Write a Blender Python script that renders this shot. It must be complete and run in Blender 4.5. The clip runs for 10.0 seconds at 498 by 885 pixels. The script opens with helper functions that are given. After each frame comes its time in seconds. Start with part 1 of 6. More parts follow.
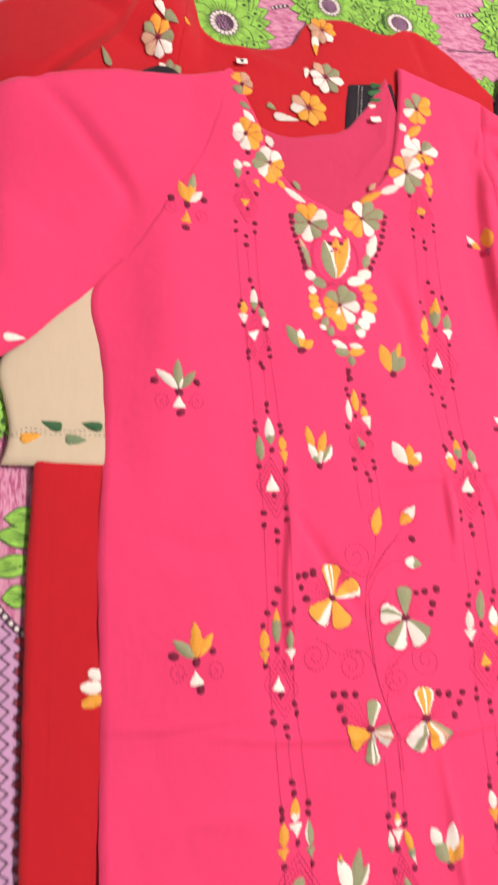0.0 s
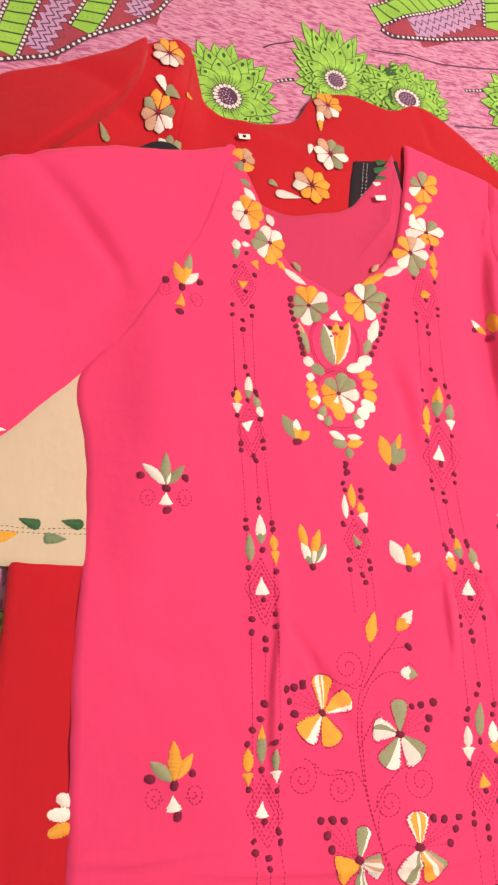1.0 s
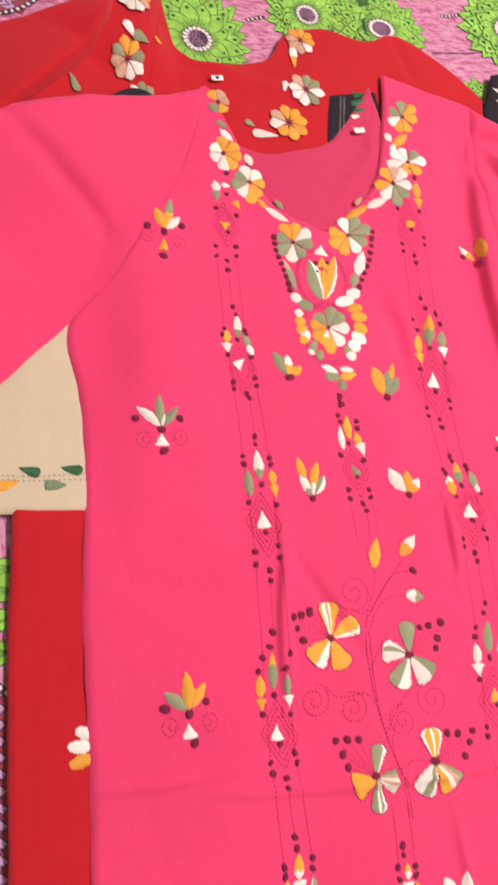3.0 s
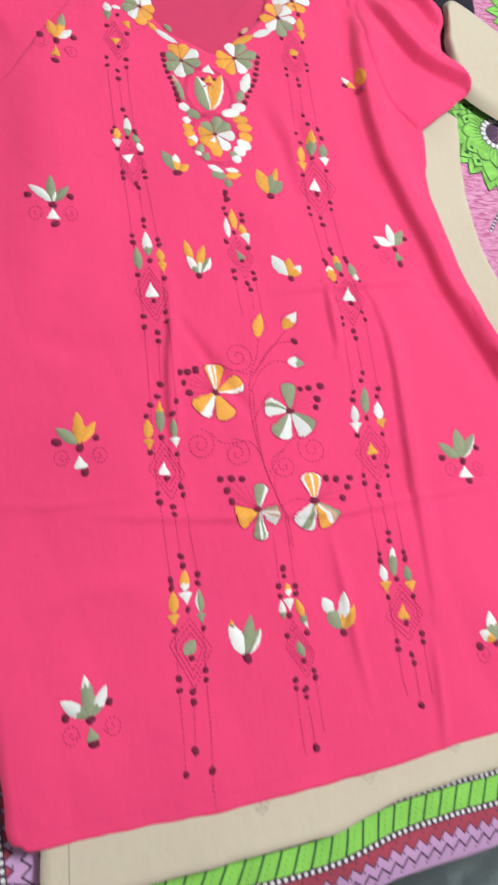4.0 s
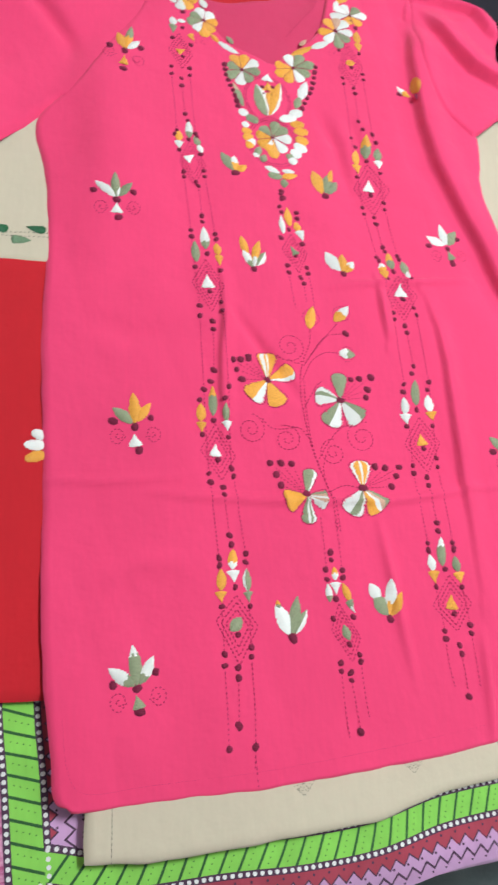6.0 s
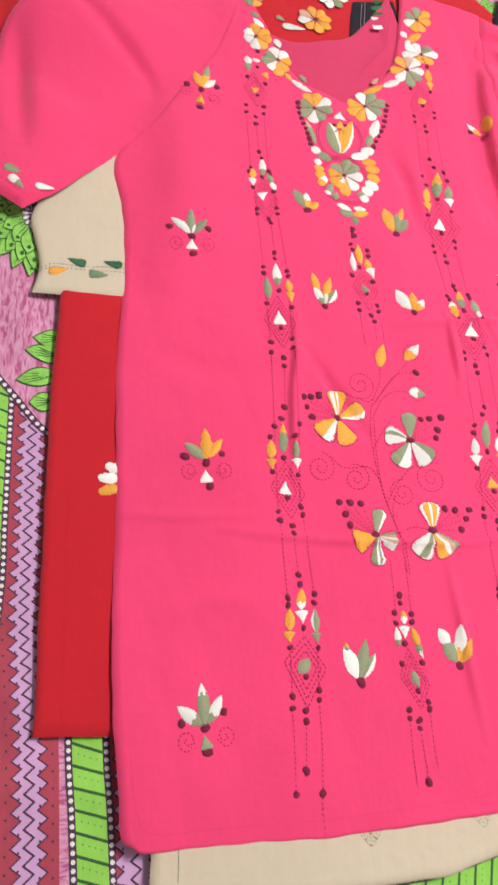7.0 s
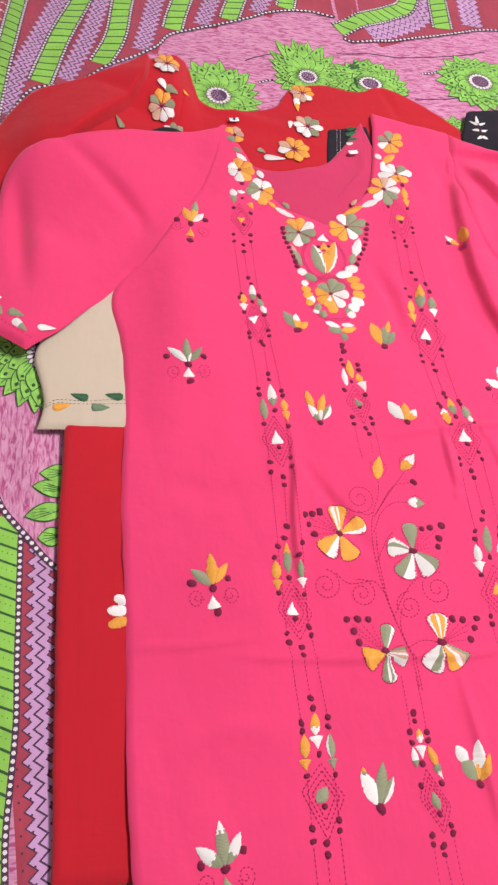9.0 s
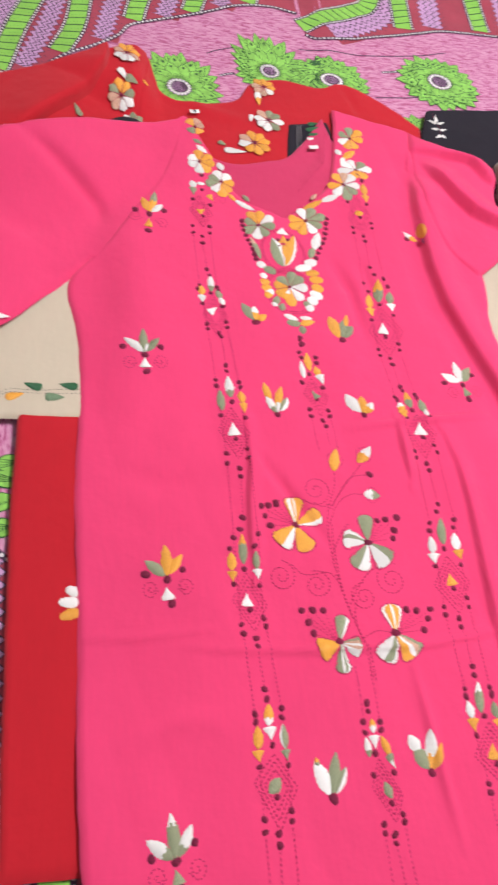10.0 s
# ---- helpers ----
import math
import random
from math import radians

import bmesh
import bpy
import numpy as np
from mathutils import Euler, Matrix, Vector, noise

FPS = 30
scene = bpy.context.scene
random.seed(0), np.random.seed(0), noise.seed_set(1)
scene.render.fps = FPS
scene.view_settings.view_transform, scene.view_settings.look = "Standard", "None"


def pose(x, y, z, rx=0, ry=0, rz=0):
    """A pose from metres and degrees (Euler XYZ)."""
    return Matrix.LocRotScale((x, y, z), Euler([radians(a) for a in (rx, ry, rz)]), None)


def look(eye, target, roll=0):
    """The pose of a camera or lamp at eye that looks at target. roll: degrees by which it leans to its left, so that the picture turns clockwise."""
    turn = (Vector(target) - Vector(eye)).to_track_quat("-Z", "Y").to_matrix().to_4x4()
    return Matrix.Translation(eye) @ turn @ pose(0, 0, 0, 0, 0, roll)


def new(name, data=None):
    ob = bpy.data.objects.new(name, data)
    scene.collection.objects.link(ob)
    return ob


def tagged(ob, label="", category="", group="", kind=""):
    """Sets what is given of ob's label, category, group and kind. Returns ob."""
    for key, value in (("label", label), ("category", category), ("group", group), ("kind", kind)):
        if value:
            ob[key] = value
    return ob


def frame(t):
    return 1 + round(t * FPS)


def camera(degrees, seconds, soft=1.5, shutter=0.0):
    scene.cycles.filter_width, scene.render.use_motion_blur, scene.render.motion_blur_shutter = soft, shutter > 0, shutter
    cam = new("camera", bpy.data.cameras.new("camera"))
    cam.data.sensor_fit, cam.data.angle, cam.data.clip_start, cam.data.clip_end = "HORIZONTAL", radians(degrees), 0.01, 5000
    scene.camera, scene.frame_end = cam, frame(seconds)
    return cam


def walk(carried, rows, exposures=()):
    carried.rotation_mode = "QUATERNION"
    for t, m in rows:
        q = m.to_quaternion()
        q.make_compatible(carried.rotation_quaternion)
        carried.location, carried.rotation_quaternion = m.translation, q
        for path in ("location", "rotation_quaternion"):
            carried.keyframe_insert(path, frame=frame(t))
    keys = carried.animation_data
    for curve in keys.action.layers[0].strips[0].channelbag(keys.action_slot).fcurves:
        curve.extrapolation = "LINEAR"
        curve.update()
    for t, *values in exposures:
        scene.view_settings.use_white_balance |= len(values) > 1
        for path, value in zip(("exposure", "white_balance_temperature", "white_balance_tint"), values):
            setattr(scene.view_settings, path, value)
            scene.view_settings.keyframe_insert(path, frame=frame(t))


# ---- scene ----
# camera: one lens, a slow hand-held sweep over garments laid out on a bed
cam = camera(37.75, 10.0, soft=2.4, shutter=0.5)
# seconds, eye and target in metres, roll in degrees
PATH = [
    (0.0, (-0.3440, 0.3150, 0.6800), (0.2430, 0.8440, -1.1580), 46.80),
    (0.3, (-0.3550, 0.3610, 0.6654), (0.2420, 0.8996, -1.1666), 47.90),
    (0.5, (-0.3310, 0.3640, 0.6630), (0.2200, 0.9060, -1.1820), 46.30),
    (1.0, (-0.3280, 0.3920, 0.6680), (0.2570, 0.9890, -1.1490), 45.20),
    (1.5, (-0.3280, 0.3890, 0.6620), (0.2800, 0.9550, -1.1570), 45.50),
    (2.0, (-0.3290, 0.3880, 0.6560), (0.2290, 0.9280, -1.1880), 44.50),
    (2.2, (-0.3270, 0.3860, 0.6590), (0.2170, 0.9340, -1.1860), 43.70),
    (3.3, (-0.2830, 0.3030, 0.6690), (0.2620, 0.8300, -1.1820), 41.30),
    (3.5, (-0.2600, 0.2290, 0.6650), (0.2240, 0.7840, -1.1950), 35.90),
    (4.0, (-0.2550, 0.0950, 0.6710), (0.3740, 0.6450, -1.1460), 43.30),
    (4.5, (-0.2570, 0.0450, 0.6910), (0.3960, 0.7120, -1.0780), 38.60),
    (5.0, (-0.2640, 0.0420, 0.6860), (0.3850, 0.7020, -1.0870), 39.00),
    (5.5, (-0.2600, 0.0370, 0.6820), (0.3560, 0.7030, -1.1010), 37.40),
    (6.0, (-0.2620, 0.0430, 0.6660), (0.2420, 0.7010, -1.1530), 34.30),
    (6.2, (-0.2680, 0.0480, 0.6640), (0.2080, 0.6970, -1.1670), 33.70),
    (7.5, (-0.3070, 0.0830, 0.6660), (0.0830, 0.8340, -1.1460), 28.40),
    (7.8, (-0.3100, 0.1010, 0.6780), (0.0820, 0.8580, -1.1310), 29.80),
    (8.0, (-0.3130, 0.1060, 0.6820), (0.0560, 0.9130, -1.1100), 27.60),
    (8.3, (-0.3154, 0.0984, 0.6854), (-0.0450, 0.9910, -1.0836), 20.28),
    (8.4, (-0.3132, 0.1012, 0.6992), (-0.0480, 1.0530, -1.0388), 18.04),
    (8.5, (-0.3050, 0.1000, 0.6880), (-0.0920, 1.0620, -1.0520), 13.30),
    (8.6, (-0.2890, 0.0992, 0.6910), (-0.0150, 0.9820, -1.0822), 16.14),
    (8.8, (-0.2860, 0.1026, 0.7030), (0.0620, 0.9510, -1.0746), 18.32),
    (9.0, (-0.2930, 0.1020, 0.7040), (0.0930, 0.9980, -1.0420), 19.80),
    (9.5, (-0.2920, 0.1090, 0.7060), (0.0760, 0.9930, -1.0510), 19.20),
    (10.0, (-0.2830, 0.0930, 0.6970), (0.1960, 0.9820, -1.0290), 24.50),
]
# seconds, stops, kelvin, tint: the camera cools its picture as it sinks towards the hem
EXPOSURES = [(0.0, 0.28, 7150, 12), (0.5, 0.26, 8100, 15), (2.2, 0.22, 7950, 17), (3.5, 0.19, 6400, 9), (4.3, 0.14, 5580, -7), (6.0, 0.18, 5600, -7), (7.5, 0.28, 6650, 11), (8.3, 0.26, 6750, 16), (8.9, 0.21, 6300, 13), (9.5, 0.20, 6100, 11), (10.0, 0.20, 6050, 8)]
walk(cam, [(t, look(eye, target, roll)) for t, eye, target, roll in PATH], EXPOSURES)

# ---- light: one ceiling panel in a plain room, and a dim sky outside ----
world = bpy.data.worlds.new("world")
scene.world = world
world.use_nodes = True
world.node_tree.nodes["Background"].inputs[0].default_value = (0.9, 0.95, 1.0, 1)
world.node_tree.nodes["Background"].inputs[1].default_value = 0.3
lamp_data = bpy.data.lights.new("ceiling_light_glow", "AREA")
lamp_data.shape, lamp_data.size, lamp_data.size_y = "RECTANGLE", 0.8, 0.6
lamp_data.energy, lamp_data.color = 77, (1.0, 0.965, 0.93)
lamp = new("ceiling_light_glow", lamp_data)
lamp.matrix_world = look((0.78, 0.68, 2.13), (0.08, 0.40, 0.0))

# ---- materials ----
def cloth(name, color, vary=0.12, rough=0.85, weave=520.0, bump=0.06, blotch=5.0, sheen=0.15):
    """Woven cotton: crossed thread relief, fine slubs and broad uneven dye."""
    m = bpy.data.materials.new(name)
    m.use_nodes = True
    nt = m.node_tree
    b = nt.nodes["Principled BSDF"]
    tc = nt.nodes.new("ShaderNodeTexCoord")
    big = nt.nodes.new("ShaderNodeTexNoise")
    big.inputs["Scale"].default_value, big.inputs["Detail"].default_value = blotch, 4
    fine = nt.nodes.new("ShaderNodeTexNoise")
    fine.inputs["Scale"].default_value, fine.inputs["Detail"].default_value = 260, 2
    stretch = nt.nodes.new("ShaderNodeMapping")
    stretch.inputs["Scale"].default_value = (1.0, 0.16, 1.0)
    nt.links.new(tc.outputs["Object"], stretch.inputs[0])
    nt.links.new(tc.outputs["Object"], big.inputs[0])
    nt.links.new(stretch.outputs[0], fine.inputs[0])
    mix = nt.nodes.new("ShaderNodeMix")
    mix.data_type = "FLOAT"
    mix.inputs[0].default_value = 0.28
    nt.links.new(big.outputs[0], mix.inputs[2])
    nt.links.new(fine.outputs[0], mix.inputs[3])
    ramp = nt.nodes.new("ShaderNodeValToRGB")
    lo, hi = 1 - vary, 1 + vary
    ramp.color_ramp.elements[0].position, ramp.color_ramp.elements[1].position = 0.3, 0.7
    ramp.color_ramp.elements[0].color = (*[min(1, c * lo) for c in color], 1)
    ramp.color_ramp.elements[1].color = (*[min(1, c * hi) for c in color], 1)
    nt.links.new(mix.outputs[0], ramp.inputs[0])
    nt.links.new(ramp.outputs[0], b.inputs["Base Color"])
    waves = []
    for axis in ("X", "Y"):
        w = nt.nodes.new("ShaderNodeTexWave")
        w.bands_direction = axis
        w.inputs["Scale"].default_value, w.inputs["Distortion"].default_value = weave, 1.5
        nt.links.new(tc.outputs["Object"], w.inputs[0])
        waves.append(w)
    add = nt.nodes.new("ShaderNodeMath")
    add.operation = "ADD"
    nt.links.new(waves[0].outputs[1], add.inputs[0])
    nt.links.new(waves[1].outputs[1], add.inputs[1])
    crease = nt.nodes.new("ShaderNodeTexNoise")
    crease.inputs["Scale"].default_value, crease.inputs["Detail"].default_value = 38, 3
    nt.links.new(tc.outputs["Object"], crease.inputs[0])
    b1, b2 = nt.nodes.new("ShaderNodeBump"), nt.nodes.new("ShaderNodeBump")
    b1.inputs["Strength"].default_value, b1.inputs["Distance"].default_value = bump, 0.0004
    b2.inputs["Strength"].default_value, b2.inputs["Distance"].default_value = 0.5, 0.0026
    nt.links.new(add.outputs[0], b1.inputs["Height"])
    nt.links.new(crease.outputs[0], b2.inputs["Height"])
    nt.links.new(b2.outputs[0], b1.inputs["Normal"])
    nt.links.new(b1.outputs[0], b.inputs["Normal"])
    b.inputs["Roughness"].default_value = rough
    b.inputs["Sheen Weight"].default_value = sheen
    b.inputs["Specular IOR Level"].default_value = 0.2
    return m


def thread(name, color, vary=0.22, shine=0.45):
    """Satin-stitched embroidery: strands laid side by side across the petal's length."""
    m = bpy.data.materials.new(name)
    m.use_nodes = True
    nt = m.node_tree
    b = nt.nodes["Principled BSDF"]
    tc = nt.nodes.new("ShaderNodeTexCoord")
    w = nt.nodes.new("ShaderNodeTexWave")
    w.bands_direction = "Y"
    w.inputs["Scale"].default_value, w.inputs["Distortion"].default_value = 300, 5.0
    w.inputs["Detail"].default_value = 2
    nt.links.new(tc.outputs["Object"], w.inputs[0])
    info = nt.nodes.new("ShaderNodeObjectInfo")
    n = nt.nodes.new("ShaderNodeTexNoise")
    n.inputs["Scale"].default_value, n.inputs["Detail"].default_value = 1.0, 3
    strand = nt.nodes.new("ShaderNodeMapping")
    strand.inputs["Scale"].default_value = (120, 900, 1)
    nt.links.new(tc.outputs["Object"], strand.inputs[0])
    nt.links.new(strand.outputs[0], n.inputs[0])
    ramp = nt.nodes.new("ShaderNodeValToRGB")
    ramp.color_ramp.elements[0].color = (*[c * (1 - 1.6 * vary) for c in color], 1)
    ramp.color_ramp.elements[1].color = (*[min(1, c * (1 + 0.5 * vary)) for c in color], 1)
    ramp.color_ramp.elements[0].position, ramp.color_ramp.elements[1].position = 0.25, 0.70
    mix = nt.nodes.new("ShaderNodeMix")
    mix.data_type = "FLOAT"
    mix.inputs[0].default_value = 0.65
    nt.links.new(w.outputs[1], mix.inputs[2])
    nt.links.new(n.outputs[0], mix.inputs[3])
    nt.links.new(mix.outputs[0], ramp.inputs[0])
    hsv = nt.nodes.new("ShaderNodeHueSaturation")
    val = nt.nodes.new("ShaderNodeMapRange")
    val.inputs[3].default_value, val.inputs[4].default_value = 0.86, 1.08
    nt.links.new(info.outputs["Random"], val.inputs[0])
    nt.links.new(val.outputs[0], hsv.inputs["Value"])
    nt.links.new(ramp.outputs[0], hsv.inputs["Color"])
    nt.links.new(hsv.outputs[0], b.inputs["Base Color"])
    bp = nt.nodes.new("ShaderNodeBump")
    bp.inputs["Strength"].default_value, bp.inputs["Distance"].default_value = 0.55, 0.0006
    nt.links.new(w.outputs[1], bp.inputs["Height"])
    nt.links.new(bp.outputs[0], b.inputs["Normal"])
    b.inputs["Roughness"].default_value = shine
    b.inputs["Specular IOR Level"].default_value = 0.35
    return m


def plain(name, color, rough=0.7, vary=0.15, scale=20.0, bump=0.1, metallic=0.0):
    m = bpy.data.materials.new(name)
    m.use_nodes = True
    nt = m.node_tree
    b = nt.nodes["Principled BSDF"]
    tc = nt.nodes.new("ShaderNodeTexCoord")
    n = nt.nodes.new("ShaderNodeTexNoise")
    n.inputs["Scale"].default_value, n.inputs["Detail"].default_value = scale, 5
    nt.links.new(tc.outputs["Object"], n.inputs[0])
    ramp = nt.nodes.new("ShaderNodeValToRGB")
    ramp.color_ramp.elements[0].position, ramp.color_ramp.elements[1].position = 0.3, 0.7
    ramp.color_ramp.elements[0].color = (*[c * (1 - vary) for c in color], 1)
    ramp.color_ramp.elements[1].color = (*[min(1, c * (1 + vary)) for c in color], 1)
    nt.links.new(n.outputs[0], ramp.inputs[0])
    nt.links.new(ramp.outputs[0], b.inputs["Base Color"])
    bp = nt.nodes.new("ShaderNodeBump")
    bp.inputs["Strength"].default_value, bp.inputs["Distance"].default_value = bump, 0.01
    nt.links.new(n.outputs[0], bp.inputs["Height"])
    nt.links.new(bp.outputs[0], b.inputs["Normal"])
    b.inputs["Roughness"].default_value, b.inputs["Metallic"].default_value = rough, metallic
    return m


def woodprint(name, grain=(42, 180, 1)):
    """Pink ground of the printed sheet, with darker and paler streaks like sawn planks."""
    m = cloth(name, (0.58, 0.17, 0.31), vary=0.08, blotch=3)
    nt = m.node_tree
    b = nt.nodes["Principled BSDF"]
    tc = nt.nodes.new("ShaderNodeTexCoord")
    mp = nt.nodes.new("ShaderNodeMapping")
    mp.inputs["Scale"].default_value = grain
    nt.links.new(tc.outputs["Object"], mp.inputs[0])
    n = nt.nodes.new("ShaderNodeTexNoise")
    n.inputs["Scale"].default_value, n.inputs["Detail"].default_value = 1.6, 4
    n.inputs["Distortion"].default_value = 0.9
    nt.links.new(mp.outputs[0], n.inputs[0])
    ramp = nt.nodes.new("ShaderNodeValToRGB")
    e = ramp.color_ramp.elements
    e[0].position, e[0].color = 0.38, (0.42, 0.09, 0.21, 1)
    e[1].position, e[1].color = 0.62, (0.66, 0.32, 0.47, 1)
    mid = e.new(0.47)
    mid.color = (0.57, 0.20, 0.36, 1)
    nt.links.new(n.outputs[0], ramp.inputs[0])
    nt.links.new(ramp.outputs[0], b.inputs["Base Color"])
    return m


PINK = cloth("pink_cotton", (0.765, 0.049, 0.162), vary=0.06)
# the same pink cotton, with the shade inside the neck put into its colour
PINK_SHADED = cloth("pink_cotton_shaded", (0.58, 0.040, 0.122), vary=0.06)
RED = cloth("red_cotton", (0.50, 0.011, 0.022), vary=0.08)
BEIGE = cloth("beige_cotton", (0.59, 0.49, 0.375), vary=0.05)
BLACK = cloth("black_cotton", (0.020, 0.016, 0.024), vary=0.2, sheen=0.03)
ORANGE = thread("orange_thread", (0.98, 0.42, 0.06), vary=0.16)
WHITE = thread("white_thread", (0.92, 0.87, 0.84), vary=0.08)
GREEN = thread("olive_thread", (0.33, 0.35, 0.21), vary=0.18)
SAGE = thread("sage_thread", (0.20, 0.30, 0.17))
PEACH = thread("peach_thread", (0.72, 0.42, 0.30))
MAROON = thread("maroon_thread", (0.215, 0.008, 0.050), vary=0.25, shine=0.7)
STITCH = thread("wine_thread", (0.42, 0.011, 0.090), vary=0.15, shine=0.75)
DARKGREEN = thread("green_thread", (0.035, 0.15, 0.06))
GREYTHREAD = thread("grey_thread", (0.12, 0.11, 0.10))
TINT = {"O": ORANGE, "W": WHITE, "G": GREEN, "P": PEACH, "S": SAGE, "D": DARKGREEN}
P_PINK = woodprint("print_pink")
P_PINK_DOWN = woodprint("print_pink_lengthwise", (180, 42, 1))
P_GREEN = cloth("print_green", (0.28, 0.57, 0.09), vary=0.12, blotch=30)
P_LEAF = cloth("print_leaf", (0.27, 0.55, 0.10), vary=0.32, blotch=75)
P_DARK = cloth("print_dark", (0.085, 0.040, 0.078), vary=0.2)
P_LINE = cloth("print_line", (0.04, 0.105, 0.035), vary=0.2)
P_WHITE = cloth("print_white", (0.74, 0.69, 0.69), vary=0.06)
P_MAROON = cloth("print_maroon", (0.38, 0.055, 0.088), vary=0.15, blotch=25)
P_LILAC = cloth("print_lilac", (0.57, 0.32, 0.55), vary=0.1, blotch=25)
P_ROSE = cloth("print_rose", (0.62, 0.065, 0.13), vary=0.15, blotch=25)

# ---- building helpers ----
def spline(pts, n):
    """n + 1 points spaced evenly along a smooth curve through pts."""
    p = [Vector(q) for q in pts]
    p = [2 * p[0] - p[1]] + p + [2 * p[-1] - p[-2]]
    fine = []
    for i in range(1, len(p) - 2):
        for k in range(24):
            t = k / 24
            a, b, c, d = p[i - 1], p[i], p[i + 1], p[i + 2]
            fine.append(0.5 * (2 * b + (c - a) * t + (2 * a - 5 * b + 4 * c - d) * t * t + (3 * b - a - 3 * c + d) * t**3))
    fine.append(p[-2])
    run = [0.0]
    for a, b in zip(fine, fine[1:]):
        run.append(run[-1] + (b - a).length)
    xs = np.interp(np.linspace(0, run[-1], n + 1), run, [q.x for q in fine])
    ys = np.interp(np.linspace(0, run[-1], n + 1), run, [q.y for q in fine])
    return [Vector((x, y)) for x, y in zip(xs, ys)]


def part(name, verts, faces, mats, parent=None, label="", slots=None, smooth=True, matrix=None):
    """One mesh object under a thing or a part."""
    me = bpy.data.meshes.new(name)
    me.from_pydata([tuple(v) for v in verts], [], faces)
    for m in mats if isinstance(mats, (list, tuple)) else [mats]:
        me.materials.append(m)
    if slots:
        me.polygons.foreach_set("material_index", slots)
    me.polygons.foreach_set("use_smooth", [smooth] * len(me.polygons))
    me.update()
    ob = new(name, me)
    if parent:
        ob.parent = parent
    if matrix is not None:
        ob.matrix_basis = matrix
    if label:
        tagged(ob, label)
    return ob


def thing(name, label, category, at=(0, 0, 0), group=""):
    ob = new(name)
    ob.location = at
    ob.empty_display_size = 0.05
    return tagged(ob, label, category, group)


def smoothstep(a, b, x):
    t = min(1.0, max(0.0, (x - a) / (b - a)))
    return t * t * (3 - 2 * t)


def side_of(x, y, line):
    """Distance to a polyline, positive to the right of its way, and how far along it (0 to 1)."""
    best = (9.0, 0.0)
    for i, (a, b) in enumerate(zip(line, line[1:])):
        dx, dy = b[0] - a[0], b[1] - a[1]
        t = min(1.0, max(0.0, ((x - a[0]) * dx + (y - a[1]) * dy) / (dx * dx + dy * dy)))
        ox, oy = x - a[0] - t * dx, y - a[1] - t * dy
        d = math.hypot(ox, oy)
        if d < abs(best[0]):
            best = (math.copysign(d, ox * dy - oy * dx), (i + t) / (len(line) - 1))
    return best


def fold(x, y, line, height, rise, fall):
    """A fold that climbs steeply on the right of a line and sinks back slowly."""
    d, t = side_of(x, y, line)
    return height * smoothstep(0, rise, d) * (1 - smoothstep(rise, fall, d)) * math.sin(math.pi * min(1, max(0, 0.08 + 0.84 * t)))


def crease(x, y, line, height, width):
    d, t = side_of(x, y, line)
    return height * math.exp(-((d / width) ** 2)) * math.sin(math.pi * (0.06 + 0.88 * t))


def wave(x, y, scale, seed=0.0):
    return noise.noise(Vector((x * scale, y * scale, seed)))


def panel(left, right, nu, nv, height, drop=0.0042, rim=0.0045, wobble=0.0012, ends=(True, True), seam=None):
    """A piece of lying cloth between two edge curves, with turned-down, slightly uneven edges."""
    a, b = spline(left, nv), spline(right, nv)
    us = [0, 0.006, 0.015, 0.03] + [0.03 + 0.94 * k / nu for k in range(1, nu)] + [0.97, 0.985, 0.994, 1]
    lengths = [0.0]
    for p, q in zip(a, a[1:]):
        lengths.append(lengths[-1] + (q - p).length)
    verts, faces, w = [], [], len(us)
    for j in range(nv + 1):
        p, q = a[j], b[j]
        width = (q - p).length
        for u in us:
            xy = p.lerp(q, u)
            far = min(u, 1 - u) * width
            if ends[0]:
                far = min(far, lengths[j])
            if ends[1]:
                far = min(far, lengths[-1] - lengths[j])
            low = drop if seam is None or u < 0.5 or lengths[j] < seam * lengths[-1] else 0.0005
            z = height(xy.x, xy.y) - low * max(0.0, 1 - far / rim) ** 2
            e = max(0.0, 1 - far / 0.03)
            x = xy.x + e * wobble * wave(xy.x, xy.y, 45, 3.1)
            y = xy.y + e * wobble * wave(xy.x, xy.y, 45, 7.7)
            verts.append((x, y, z))
    for j in range(nv):
        for i in range(w - 1):
            k = j * w + i
            faces.append((k, k + 1, k + w + 1, k + w))
    return verts, faces


def joined(*pieces):
    verts, faces = [], []
    for v, f in pieces:
        base = len(verts)
        verts += v
        faces += [tuple(i + base for i in q) for q in f]
    return verts, faces


# ---- embroidery ----
rng = random.Random(11)


